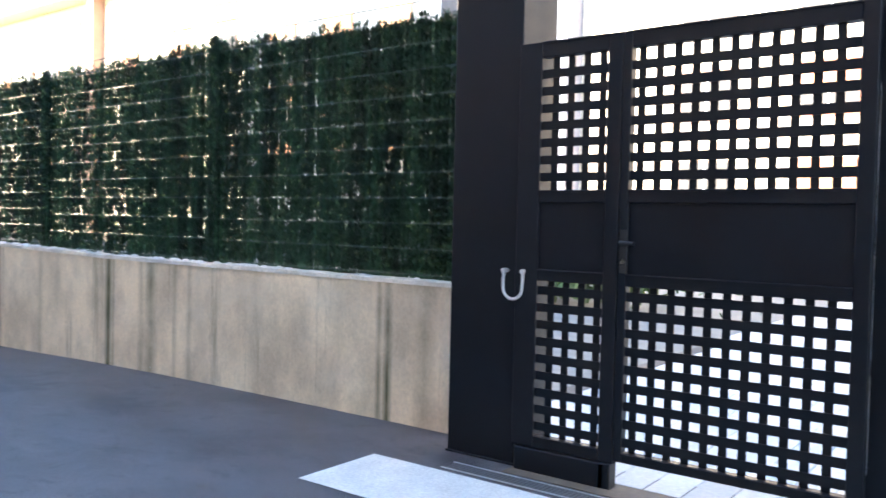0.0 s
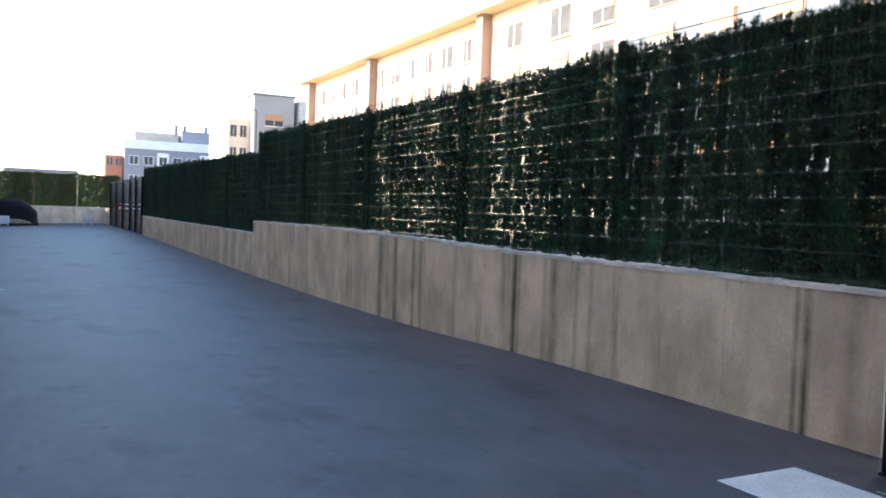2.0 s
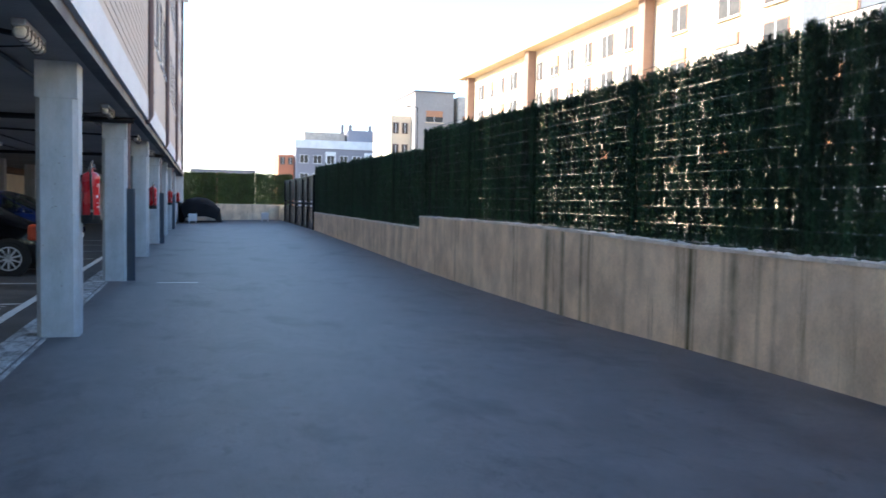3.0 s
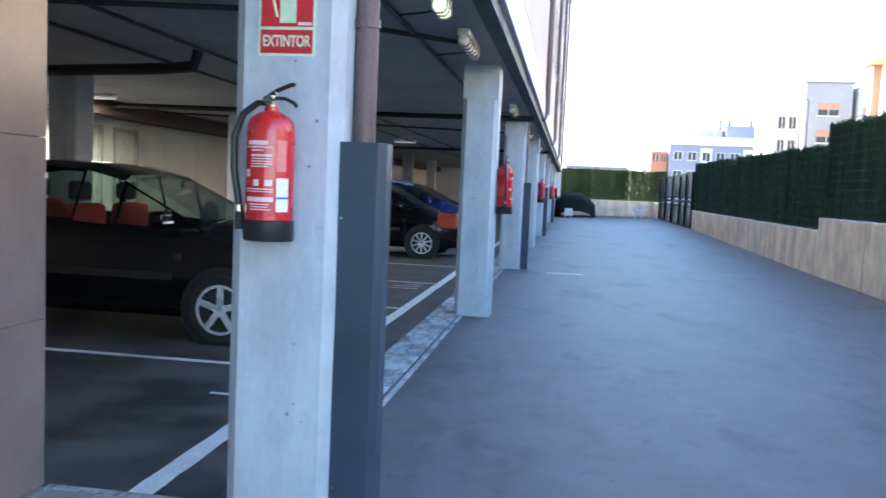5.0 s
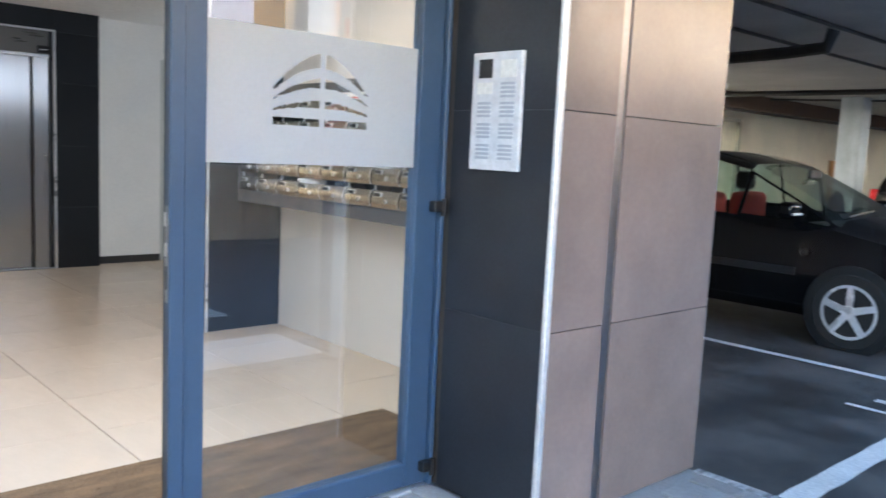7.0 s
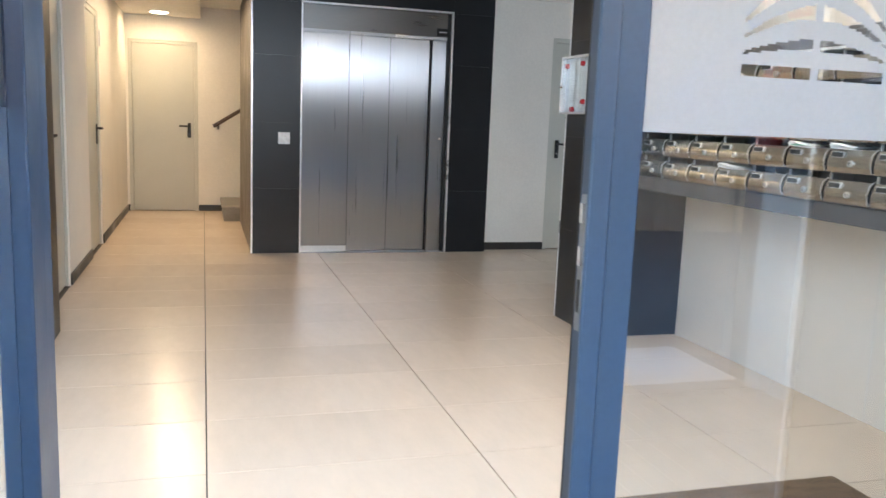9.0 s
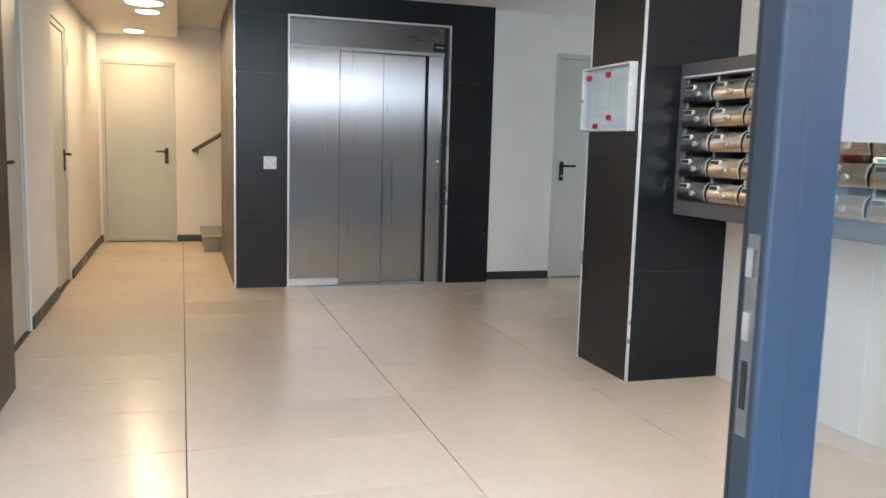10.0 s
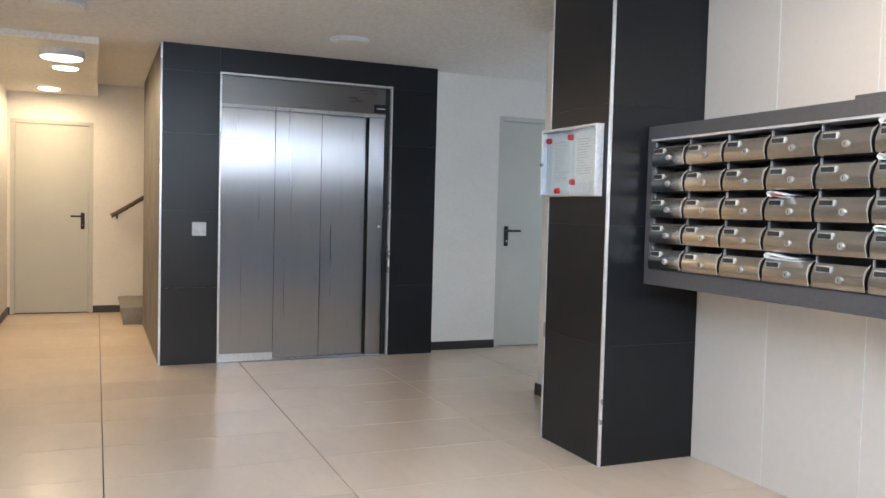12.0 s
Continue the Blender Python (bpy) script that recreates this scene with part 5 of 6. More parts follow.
GREEN_PRINT = paint("green print", (0.10, 0.35, 0.22), 0.6, bump=0)
leaflet(3, 0, 0.11, None)
leaflet(3, 2, 0.06, SIGN_RED)
leaflet(5, 4, 0.08, SIGN_RED)
leaflet(5, 3, 0.09, GREEN_PRINT)
leaflet(5, 1, 0.08, GREEN_PRINT)
leaflet(6, 1, 0.08, None)
tb = thing("parcel_tray", (-5.0, 2.85, 1.668), "dark tray lying on top of the mailboxes", "tray")
part("tray", block(-0.03, -0.1, 0.0, 0.5, 0.12, 0.02, 0.006, 2), BOX_FRAME, tb)

# ---------------------------------------------------------------- lift
LX = -9.325
lb = thing("lift_block", (0, 0, 0), "black stone-clad lift shaft in the lobby", "lift shaft")
part("core", block(-11.6, 0.705, 0, -10.0, 2.885, CH), SKIRT, lb)
ZB = [LF, 0.60, 1.185, 1.77, 2.235, CH]
part("core_left", block(-10.0, 0.705, 0, LX - 0.022, 1.10, CH), SKIRT, lb)
part("core_right", block(-10.0, 2.52, 0, LX - 0.022, 2.885, CH), SKIRT, lb)
part("core_head", block(-10.0, 1.10, 2.25, LX - 0.022, 2.52, CH), SKIRT, lb)
clad_face(lb, "cladding_slab", SLATE, 0.697, 1.112, "y", LX, 1, ZB)
clad_face(lb, "cladding_slab", SLATE, 2.51, 2.905, "y", LX, 1, ZB)
clad_face(lb, "cladding_slab", SLATE, 1.112, 2.51, "y", LX, 1, [2.24, CH])
# Corridor side: same black stone, warm lamplight painted in as grey-brown
for k in range(4):
    clad_face(lb, "cladding_slab", paint("black cladding in painted lamplight", (0.115, 0.10, 0.085), 0.45, wander=0.08) if k == 0 else bpy.data.materials["black cladding in painted lamplight"], -9.337 - 0.565 * (k + 1), -9.337 - 0.565 * k, "x", 0.685, -1, [LF, 1.2, CH])
clad_face(lb, "cladding_slab", PLASTER, -9.6, -9.34, "x", 2.905, 1, [LF, CH])
part("corner_trim", block(LX - 0.012, 0.681, LF, LX + 0.004, 0.697, CH, 0.002, 1), ALU, lb, "pale aluminium corner trim")
for a in ((LX - 0.03, 1.112, LF, LX + 0.006, 1.127, 2.235), (LX - 0.03, 2.493, LF, LX + 0.006, 2.508, 2.235), (LX - 0.03, 1.112, 2.235, LX + 0.006, 2.508, 2.25)):
    part("opening_trim", block(*a, 0.002, 1), ALU, lb, "pale aluminium trim round the lift opening")
lift = thing("lift_door", (0, 0, 0), "closed brushed steel three-panel lift door", "lift door")
part("header", block(LX - 0.16, 1.127, 2.0, LX - 0.05, 2.493, 2.235), HEADER_STEEL, lift)
part("header_lip", block(LX - 0.06, 1.127, 1.99, LX - 0.035, 2.493, 2.02, 0.002, 1), STEEL, lift)
for k, (a, b, dx) in enumerate(((1.13, 1.552, 0.0), (1.549, 1.932, -0.022), (1.929, 2.312, -0.044))):
    part("door_panel", block(LX - 0.085 + dx, a, LF + 0.01, LX - 0.06 + dx, b, 2.0, 0.002, 1), STEEL, lift)
# Rubber edges, black enough to paint the shadow gaps between panels
for edge, back_off in ((1.552, 0.0), (1.932, -0.022), (2.312, -0.044)):
    part("edge_seal", block(LX - 0.084 + back_off, edge + 0.0005, LF + 0.012, LX - 0.0595 + back_off, edge + 0.0035, 1.995), BLACK, lift, "black rubber edge seal that also paints the shadow gap")
part("jamb_gap", block(LX - 0.14, 2.31, LF, LX - 0.10, 2.326, 2.0), BLACK, lift)
part("jamb", block(LX - 0.12, 2.326, LF, LX - 0.055, 2.46, 2.0, 0.003, 1), STEEL, lift)
part("jamb_return", block(LX - 0.12, 2.46, LF, LX - 0.03, 2.493, 2.235), BLACK, lift)
part("key_switch", turned(bmesh.new(), [(0.012, 0.0), (0.012, 0.008), (0.006, 0.01)], 14, (LX - 0.046, 2.42, 1.09), "x"), CHROME, lift)
part("indicator", block(LX - 0.05, 2.36, 2.03, LX - 0.03, 2.47, 2.10, 0.003, 1), BLACK, lift, "small black floor indicator")
part("indicator_line", block(LX - 0.0305, 2.38, 2.06, LX - 0.0285, 2.45, 2.068), ALU, lift)
part("sill", block(LX - 0.16, 1.127, LF - 0.004, LX - 0.005, 2.493, LF + 0.006), STEEL, lift)
part("base_strip", block(LX - 0.058, 1.13, LF, LX - 0.05, 1.552, 0.07), ALU, lift)
btn = thing("lift_button", (LX, 0.97, 1.05), "white lift call plate with round button", "switch")
part("plate", block(0, -0.052, -0.052, 0.01, 0.052, 0.052, 0.004, 2), FASCIA, btn)
part("button", turned(bmesh.new(), [(0.018, 0.01), (0.02, 0.013), (0.017, 0.017)], 18, (0, 0.004, 0), "x"), ALU, btn, smooth=True)
structure("wall_lift_back", block(-12.8, 2.885, 0, -9.62, 3.1, CH + 0.1), PLASTER, "white wall behind the lift", "wall")

# ---------------------------------------------------------------- passage wall with door, corridor, stair
RX = -9.455


def steel_door(at, turn, width, height, label, hand, hinge_mark=True):
    """Flush steel door facing local -y, centred on local x; handle side hand (+1, -1)."""
    d = thing("steel_door", at, label, "door", "steel lobby doors", turn)
    w = width / 2
    part("leaf", block(-w + 0.045, 0.0, 0.008, w - 0.045, 0.045, height - 0.045, 0.003, 1), DOOR_PAINT, d)
    for a in ((-w, -0.012, 0, -w + 0.042, 0.06, height), (w - 0.042, -0.012, 0, w, 0.06, height), (-w + 0.042, -0.012, height - 0.042, w - 0.042, 0.06, height)):
        part("frame_bar", block(*a, 0.003, 1), DOOR_PAINT, d)
    hx = hand * (w - 0.105)
    part("back_plate", block(hx - 0.02, -0.012, 0.92, hx + 0.02, 0.0, 1.1, 0.008, 3), BLACK, d)
    part("lever", tube(bmesh.new(), [(hx, -0.01, 1.06), (hx, -0.05, 1.06), (hx - hand * 0.015, -0.055, 1.06), (hx - hand * 0.12, -0.055, 1.06)], 0.0105, 10), BLACK, d, "black lever handle", True)
    part("key_cylinder", turned(bmesh.new(), [(0.009, -0.016), (0.009, -0.01)], 12, (hx, 0, 0.965), "y"), CHROME, d)
    for z in (0.3, height - 0.35):
        part("hinge", tube(bmesh.new(), [(-hand * (w - 0.04), -0.012, z), (-hand * (w - 0.04), -0.012, z + 0.11)], 0.009, 8), DOOR_PAINT, d)
    if hinge_mark:
        part("vent_line", block(-0.16, -0.001, height - 0.32, 0.16, 0.0005, height - 0.27), DOOR_PAINT, d)
        part("vent_line", block(-0.16, -0.001, 0.26, 0.16, 0.0005, 0.31), DOOR_PAINT, d)
    return d


structure("wall_passage_back", wall_with_holes(2.905, 5.0, 0, CH, [(3.57, 4.40, 0.0, 2.10)], lambda a, z, b, t: (RX - 0.14, a, z, RX, b, t)), PLASTER, "white lobby wall beside the lift", "wall")
# Three unseen blocks added behind the doors to stop light leaks
structure("light_stop_door", block(RX - 0.3, 3.4, -0.02, RX - 0.16, 4.6, 2.3), PLASTER, "unseen block that stops light leaking under the door", "wall")
structure("light_stop_end", block(-12.96, -0.8, -0.02, -12.82, 0.5, 2.3), PLASTER, "unseen block that stops light leaking under the end door", "wall")
structure("light_stop_left", block(-10.4, -0.95, -0.02, -6.8, -0.80, 2.3), PLASTER, "unseen block that stops light leaking under the corridor doors", "wall")
structure("skirting_passage", block(RX, 2.905, LF, RX + 0.012, 3.567, 0.085), SKIRT, "dark skirting beside the lift", "baseboard")
steel_door((RX - 0.02, 3.985, LF), 90, 0.83, 2.088, "closed grey-white steel door beside the lift", -1, False)
structure("wall_corridor_end", wall_with_holes(-0.8, 3.0, 0, CH + 0.1, [(-0.592, 0.218, 0.0, 2.10)], lambda a, z, b, t: (-12.8, a, z, -12.65, b, t)), PLASTER, "white end wall of the corridor", "wall")
steel_door((-12.67, -0.187, LF), 90, 0.81, 2.088, "closed grey-white steel door at the corridor end", 1)
structure("skirting_end", block(-12.65, 0.22, LF, -12.638, 0.5, 0.09), SKIRT, "dark skirting at the corridor end", "baseboard")
structure("skirting_end_corner", block(-12.65, -0.62, LF, -12.638, -0.594, 0.09), SKIRT, "dark skirting at the corridor end", "baseboard")
cw = [(-9.98, -9.15, 0.0, 2.10), (-8.02, -7.2, 0.0, 2.10)]
structure("wall_left", wall_with_holes(-12.65, DX - 0.05, 0, CH, cw, lambda a, z, b, t: (a, -0.78, z, b, -0.62, t)), PLASTER, "white left wall of lobby and corridor", "wall")
for (a, b, _, _), lab in zip(cw, ("closed grey-white steel door with a small plate", "closed grey-white steel door in the corridor wall")):
    steel_door(((a + b) / 2, -0.645, LF), 180, b - a, 2.088, lab, -1 if a > -9 else 1, False)
for a, b in ((-12.64, -9.985), (-9.145, -8.025), (-7.195, -6.75)):
    structure("skirting_left", block(a, -0.62, LF, b, -0.608, 0.09), SKIRT, "dark skirting of the corridor", "baseboard")
pl = thing("wall_plate", (-10.05, -0.62, 1.80), "small grey plate on the corridor wall", "sign")
part("plate", block(-0.03, 0, 0, 0.03, 0.012, 0.15, 0.002, 1), ALU, pl)
lp = thing("lobby_pillar", (0, 0, 0), "black stone-clad pilaster with pale corner trim", "pillar")
part("core", block(-6.70, -0.62, 0, -6.165, -0.51, CH), SKIRT, lp)
clad_face(lp, "cladding_slab", SLATE, -6.72, -6.157, "x", -0.49, 1, ZL)
clad_face(lp, "cladding_slab", SLATE, -0.62, -0.502, "y", -6.143, 1, ZL)
clad_face(lp, "cladding_slab", SLATE, -0.62, -0.502, "y", -6.733, -1, ZL)
part("corner_trim", block(-6.157, -0.502, LF, -6.141, -0.487, CH, 0.002, 1), ALU, lp, "pale aluminium corner trim")

stair = thing("stair", (-12.12, 0.50, LF), "grey stone stair rising behind the lift", "stair")
for k in range(8):
    part("step", block(-0.52, k * 0.28, 0, 0.52, k * 0.28 + 0.30, (k + 1) * 0.178 - 0.03), STAIR, stair)
    part("tread", block(-0.53, k * 0.28 - 0.02, (k + 1) * 0.178 - 0.03, 0.54, k * 0.28 + 0.29, (k + 1) * 0.178, 0.004, 1), STAIR, stair)
rail = thing("handrail", (-12.58, 0.4, 1.085), "dark wooden handrail on steel brackets along the stair", "handrail")
part("grip", tube(bmesh.new(), [(0, 0.0, 0.0), (0, 0.03, 0.016), (0, 2.2, 1.4)], 0.024, 12), WOOD, rail, smooth=True)
for y, z in ((0.06, 0.035), (1.2, 0.76)):
    part("bracket", tube(bmesh.new(), [(0, y, z), (0, y, z - 0.05), (-0.07, y, z - 0.06)], 0.01, 8), BLACK, rail)

# ---------------------------------------------------------------- lobby lamps
def ceiling_disc(x, y, z, r, depth, lit, label, power=0.0):
    l = thing("ceiling_lamp", (x, y, z), label, "ceiling lamp", "lobby ceiling lamps")
    part("body", turned(bmesh.new(), [(r * 0.96, -depth), (r, -depth * 0.9), (r, 0.0)], 36), FASCIA, l, smooth=True)
    part("diffuser", turned(bmesh.new(), [(r * 0.70, -depth - 0.012), (r * 0.9, -depth - 0.006), (r * 0.92, -depth)], 36), LAMP_WARM if lit else LAMP_OFF, l, smooth=True)
    if power:
        a = new("lamp_light", bpy.data.lights.new("lamp_light", "AREA"))
        a.data.shape, a.data.size, a.data.energy, a.data.color = "DISK", r * 1.7, power, (1.0, 0.70, 0.38)
        a.matrix_basis = pose(x, y, z - depth - 0.03)
    return l


ceiling_disc(-9.85, 0.0, 2.385, 0.16, 0.055, True, "lit round white surface lamp on the corridor ceiling", 1.1)
ceiling_disc(-10.65, 0.0, 2.385, 0.11, 0.012, True, "lit round recessed lamp in the corridor ceiling", 1.1)
ceiling_disc(-12.15, -0.2, 2.385, 0.11, 0.012, True, "lit round recessed lamp in the corridor ceiling", 1.1)
ceiling_disc(-8.35, 0.03, CH, 0.16, 0.03, False, "unlit round white lamp on the lobby ceiling")
ceiling_disc(-4.75, 2.15, CH, 0.16, 0.03, True, "lit round white lamp on the lobby ceiling by the mailboxes", 1.0)
ceiling_disc(-8.55, 1.9, CH, 0.14, 0.02, False, "unlit round white lamp on the lobby ceiling")

# daylight of the street standing in the open entrance
day = new("entrance_daylight", bpy.data.lights.new("entrance_daylight", "AREA"))
day.data.shape, day.data.size, day.data.size_y, day.data.energy, day.data.color = "RECTANGLE", 2.55, 0.62, 6.2, (0.76, 0.88, 1.0)
day.matrix_basis = look((DX - 0.3, 0.74, 2.06), (DX - 1.9, 0.74, 0.72))


# ================================================================ CARS
def car(at, turn, label, body_paint, roof=1.43, seats=SEAT_DARK, length=3.9, spokes=5):
    """A small five-door car; local x forward with the front axle at 0, z up, body width 1.66."""
    c = thing("car", at, label, "car", "parked cars", turn)
    wb = 2.42
    tail = 0.72 - length
    k = roof / 1.43
    # stations: x, half width, underside, belt height, roof height, half width of roof
    st = [(0.72, 0.52, 0.30, 0.52, 0.54, 0.40), (0.66, 0.66, 0.22, 0.62, 0.64, 0.52), (0.45, 0.77, 0.20, 0.72, 0.75, 0.60), (0.15, 0.82, 0.20, 0.80, 0.84, 0.66),
          (-0.18, 0.83, 0.19, 0.86, 0.93 * k, 0.68), (-0.48, 0.83, 0.19, 0.89, 1.09 * k, 0.64), (-0.95, 0.83, 0.19, 0.91, 1.32 * k, 0.59), (-1.3, 0.83, 0.19, 0.93, 1.40 * k, 0.57),
          (-1.75, 0.83, 0.19, 0.94, 1.42 * k, 0.57), (-2.25, 0.83, 0.19, 0.95, 1.40 * k, 0.57), (-2.65, 0.82, 0.20, 0.97, 1.33 * k, 0.56), (tail + 0.18, 0.78, 0.24, 0.98, 1.15 * k, 0.54),
          (tail, 0.66, 0.32, 0.78, 0.86, 0.48)]
    rings = []
    for x, w, zb, zt, zr, wr in st:
        half = [(0.0, zb), (w * 0.86, zb), (w * 0.97, zb + 0.09), (w, zb + 0.28), (w * 0.995, zt - 0.12), (w * 0.96, zt), (wr + (0.96 * w - wr) * 0.12, zr - 0.05), (wr * 0.86, zr), (0.0, zr + 0.018)]
        rings.append([(x, y, z) for y, z in half] + [(x, -y, z) for y, z in half[-2:0:-1]])
    n = len(rings[0])
    shell = bmesh.new()
    panes = {"side_window": [], "windscreen": [[]], "rear_window": [[]]}

    def quad(bm, pts):
        bm.faces.new([bm.verts.new(p) for p in pts])

    for s in range(len(rings) - 1):
        for i in range(n):
            a, b = rings[s], rings[s + 1]
            pts = [a[i], b[i], b[(i + 1) % n], a[(i + 1) % n]]
            side_row = i in (5, n - 6)
            top_row = i in (6, 7, 8, 9)
            if side_row and 5 <= s <= 9 or side_row and s == 4:
                mid = [sum(p[q] for p in pts) / 4 for q in range(3)]
                inner = [tuple(mid[q] + (p[q] - mid[q]) * (0.6 if s == 4 else 0.86 if s == 5 else 0.9 if s == 7 else 0.99) for q in range(3)) for p in pts]
                panes["side_window"].append([inner])
                for j in range(4):
                    quad(shell, [pts[j], pts[(j + 1) % 4], inner[(j + 1) % 4], inner[j]])
            elif top_row and s in (4, 5):
                panes["windscreen"][0].append(pts)
            elif top_row and s == 10:
                panes["rear_window"][0].append(pts)
            else:
                quad(shell, pts)
    for r, flip in ((rings[0], 1), (rings[-1], -1)):
        quad(shell, r[::flip])
    bmesh.ops.remove_doubles(shell, verts=list(shell.verts), dist=0.0005)
    body = part("body", shell, body_paint, c, smooth=True)
    for pane_name, quads in panes.items():
        for q in quads:
            gb = bmesh.new()
            for pts in q:
                quad(gb, pts)
            bmesh.ops.remove_doubles(gb, verts=list(gb.verts), dist=0.0005)
            pane_ob = part(pane_name, gb, CAR_GLASS, c, "tinted car glass")
            pane_ob.visible_shadow = False
            pane_ob.modifiers.new("thickness", "SOLIDIFY").thickness = 0.004
    for y in (-1, 1):
        for x in (0.0, -wb):
            arch = part("wheel_arch", turned(bmesh.new(), [(0.335, 0.0), (0.335, 0.012), (0.31, 0.014)], 28, (x, y * 0.826 - (0.012 if y < 0 else 0.0), 0.29), "y"), BLACK, c)
            wh = part("wheel", turned(bmesh.new(), [(0.19, -0.09), (0.265, -0.095), (0.285, -0.07), (0.288, 0.0), (0.285, 0.07), (0.265, 0.095), (0.19, 0.09)], 32, (x, y * 0.755, 0.288), "y"), RUBBER, c, "black tyre", True)
            o = y * 0.853
            rim = bmesh.new()
            for i in range(32):
                a0, a1 = i * math.tau / 32, (i + 1) * math.tau / 32
                quad(rim, [(x + r * math.cos(a), o, 0.288 + r * math.sin(a)) for r, a in ((0.178, a0), (0.20, a0), (0.20, a1), (0.178, a1))])
                quad(rim, [(x + 0.178 * math.cos(a), q, 0.288 + 0.178 * math.sin(a)) for q, a in ((o, a0), (o, a1), (o - y * 0.05, a1), (o - y * 0.05, a0))])
            part("rim", rim, ALLOY, wh, "alloy rim")
            part("rim_back", turned(bmesh.new(), [(0.178, -0.002), (0.178, 0.002)], 24, (x, o - y * 0.045, 0.288), "y"), BLACK, wh)
            for i in range(spokes):
                a = math.tau * i / spokes + 0.3
                u, v = Vector((math.cos(a), 0, math.sin(a))), Vector((-math.sin(a), 0, math.cos(a)))
                p0, base = Vector((x, o + y * 0.003, 0.288)), bmesh.new()
                w0, w1 = (0.026, 0.024) if spokes == 5 else (0.016, 0.013)
                f = [p0 + u * 0.035 + v * w0, p0 + u * 0.035 - v * w0, p0 + u * 0.182 - v * w1, p0 + u * 0.182 + v * w1]
                fv = [base.verts.new(q) for q in f]
                bv = [base.verts.new(q - Vector((0, y * 0.025, 0))) for q in f]
                base.faces.new(fv)
                for j in range(4):
                    base.faces.new((fv[j], fv[(j + 1) % 4], bv[(j + 1) % 4], bv[j]))
                part("spoke", base, ALLOY, wh)
            part("hub_cap", turned(bmesh.new(), [(0.048, -0.012), (0.052, 0.0), (0.048, 0.012)], 18, (x, o - y * 0.006, 0.288), "y"), ALLOY, wh)
        part("mirror", block(-0.52, y * 0.93 - 0.09, 0.93, -0.40, y * 0.93 + 0.09, 1.05, 0.035, 3), body_paint, c, smooth=True)
        part("mirror_strip", block(-0.51, y * 0.93 - 0.075, 0.955, -0.395, y * 0.93 + 0.075, 0.972, 0.004, 1), FASCIA, c)
        part("side_repeater", turned(bmesh.new(), [(0.035, -0.006), (0.03, 0.006)], 14, (-0.36, y * 0.834, 0.685), "y"), LENS, c, "pale side repeater")
        part("door_handle", block(-1.62, y * 0.835 - 0.012, 0.83, -1.45, y * 0.835 + 0.012, 0.86, 0.008, 2), body_paint, c)
        part("door_strip", block(-2.0, y * 0.836 - 0.006, 0.50, -0.42, y * 0.836 + 0.006, 0.56, 0.004, 1), BLACK, c)
        part("headlight", block(0.46, y * 0.60 - 0.15, 0.60, 0.68, y * 0.60 + 0.13, 0.74, 0.04, 3), LENS, c, "clear headlight", True)
        part("tail_light", block(tail + 0.02, y * 0.66 - 0.08, 0.72, tail + 0.16, y * 0.66 + 0.08, 1.0, 0.03, 2), RED, c)
        for sx in (-1.0, -1.9):
            seat = part("seat", block(sx - 0.42, y * 0.37 - 0.23, 0.34, sx + 0.12, y * 0.37 + 0.23, 0.60, 0.06, 3), SEAT_DARK, c, smooth=True)
            part("seat_back", block(sx - 0.55, y * 0.37 - 0.23, 0.55, sx - 0.38, y * 0.37 + 0.23, 1.06, 0.06, 3), seats, seat, smooth=True)
            part("headrest", block(sx - 0.56, y * 0.37 - 0.13, 1.08, sx - 0.46, y * 0.37 + 0.13, 1.25, 0.045, 3), SEAT_DARK, seat, smooth=True)
    part("dashboard", block(-0.60, -0.70, 0.62, -0.24, 0.70, 0.88, 0.06, 2), SEAT_DARK, c)
    part("steering_wheel", turned(bmesh.new(), [(0.17, -0.012), (0.19, 0.0), (0.17, 0.012)], 20, (-0.66, 0.37, 0.93), "x"), SEAT_DARK, c)
    part("rear_view_mirror", block(-0.72, -0.11, 1.22, -0.69, 0.11, 1.29, 0.012, 2), BLACK, c)
    part("grille", block(0.64, -0.32, 0.42, 0.715, 0.32, 0.54, 0.01, 1), BLACK, c)
    part("number_plate", block(0.70, -0.25, 0.33, 0.735, 0.25, 0.43, 0.003, 1), PAPER, c)
    part("wiper", tube(bmesh.new(), [(-0.20, -0.5, 0.955), (-0.25, 0.1, 0.985)], 0.008, 6), BLACK, c)
    return c


car((-3.41, 6.94, 0), 0, "black small car with red seat covers parked in a bay", CAR_BLACK, 1.43, SEAT_RED, 3.7)
second = car((-3.40, 15.74, 0), 0, "black hatchback with an orange-red front panel", CAR_BLACK, 1.52, SEAT_DARK, 4.0, 10)
part("front_panel", block(0.28, -0.86, 0.58, 0.66, -0.74, 0.86, 0.05, 2), paint("orange red panel", (0.5, 0.07, 0.03), 0.4), second, "orange-red front panel")
car((-3.9, 21.9, 0), 0, "dark blue hatchback parked in a bay", CAR_BLUE, 1.5, SEAT_DARK, 4.0)
car((-4.6, 27.5, 0), 0, "dark blue hatchback parked deeper in the garage", CAR_BLUE, 1.45, SEAT_DARK, 4.0)

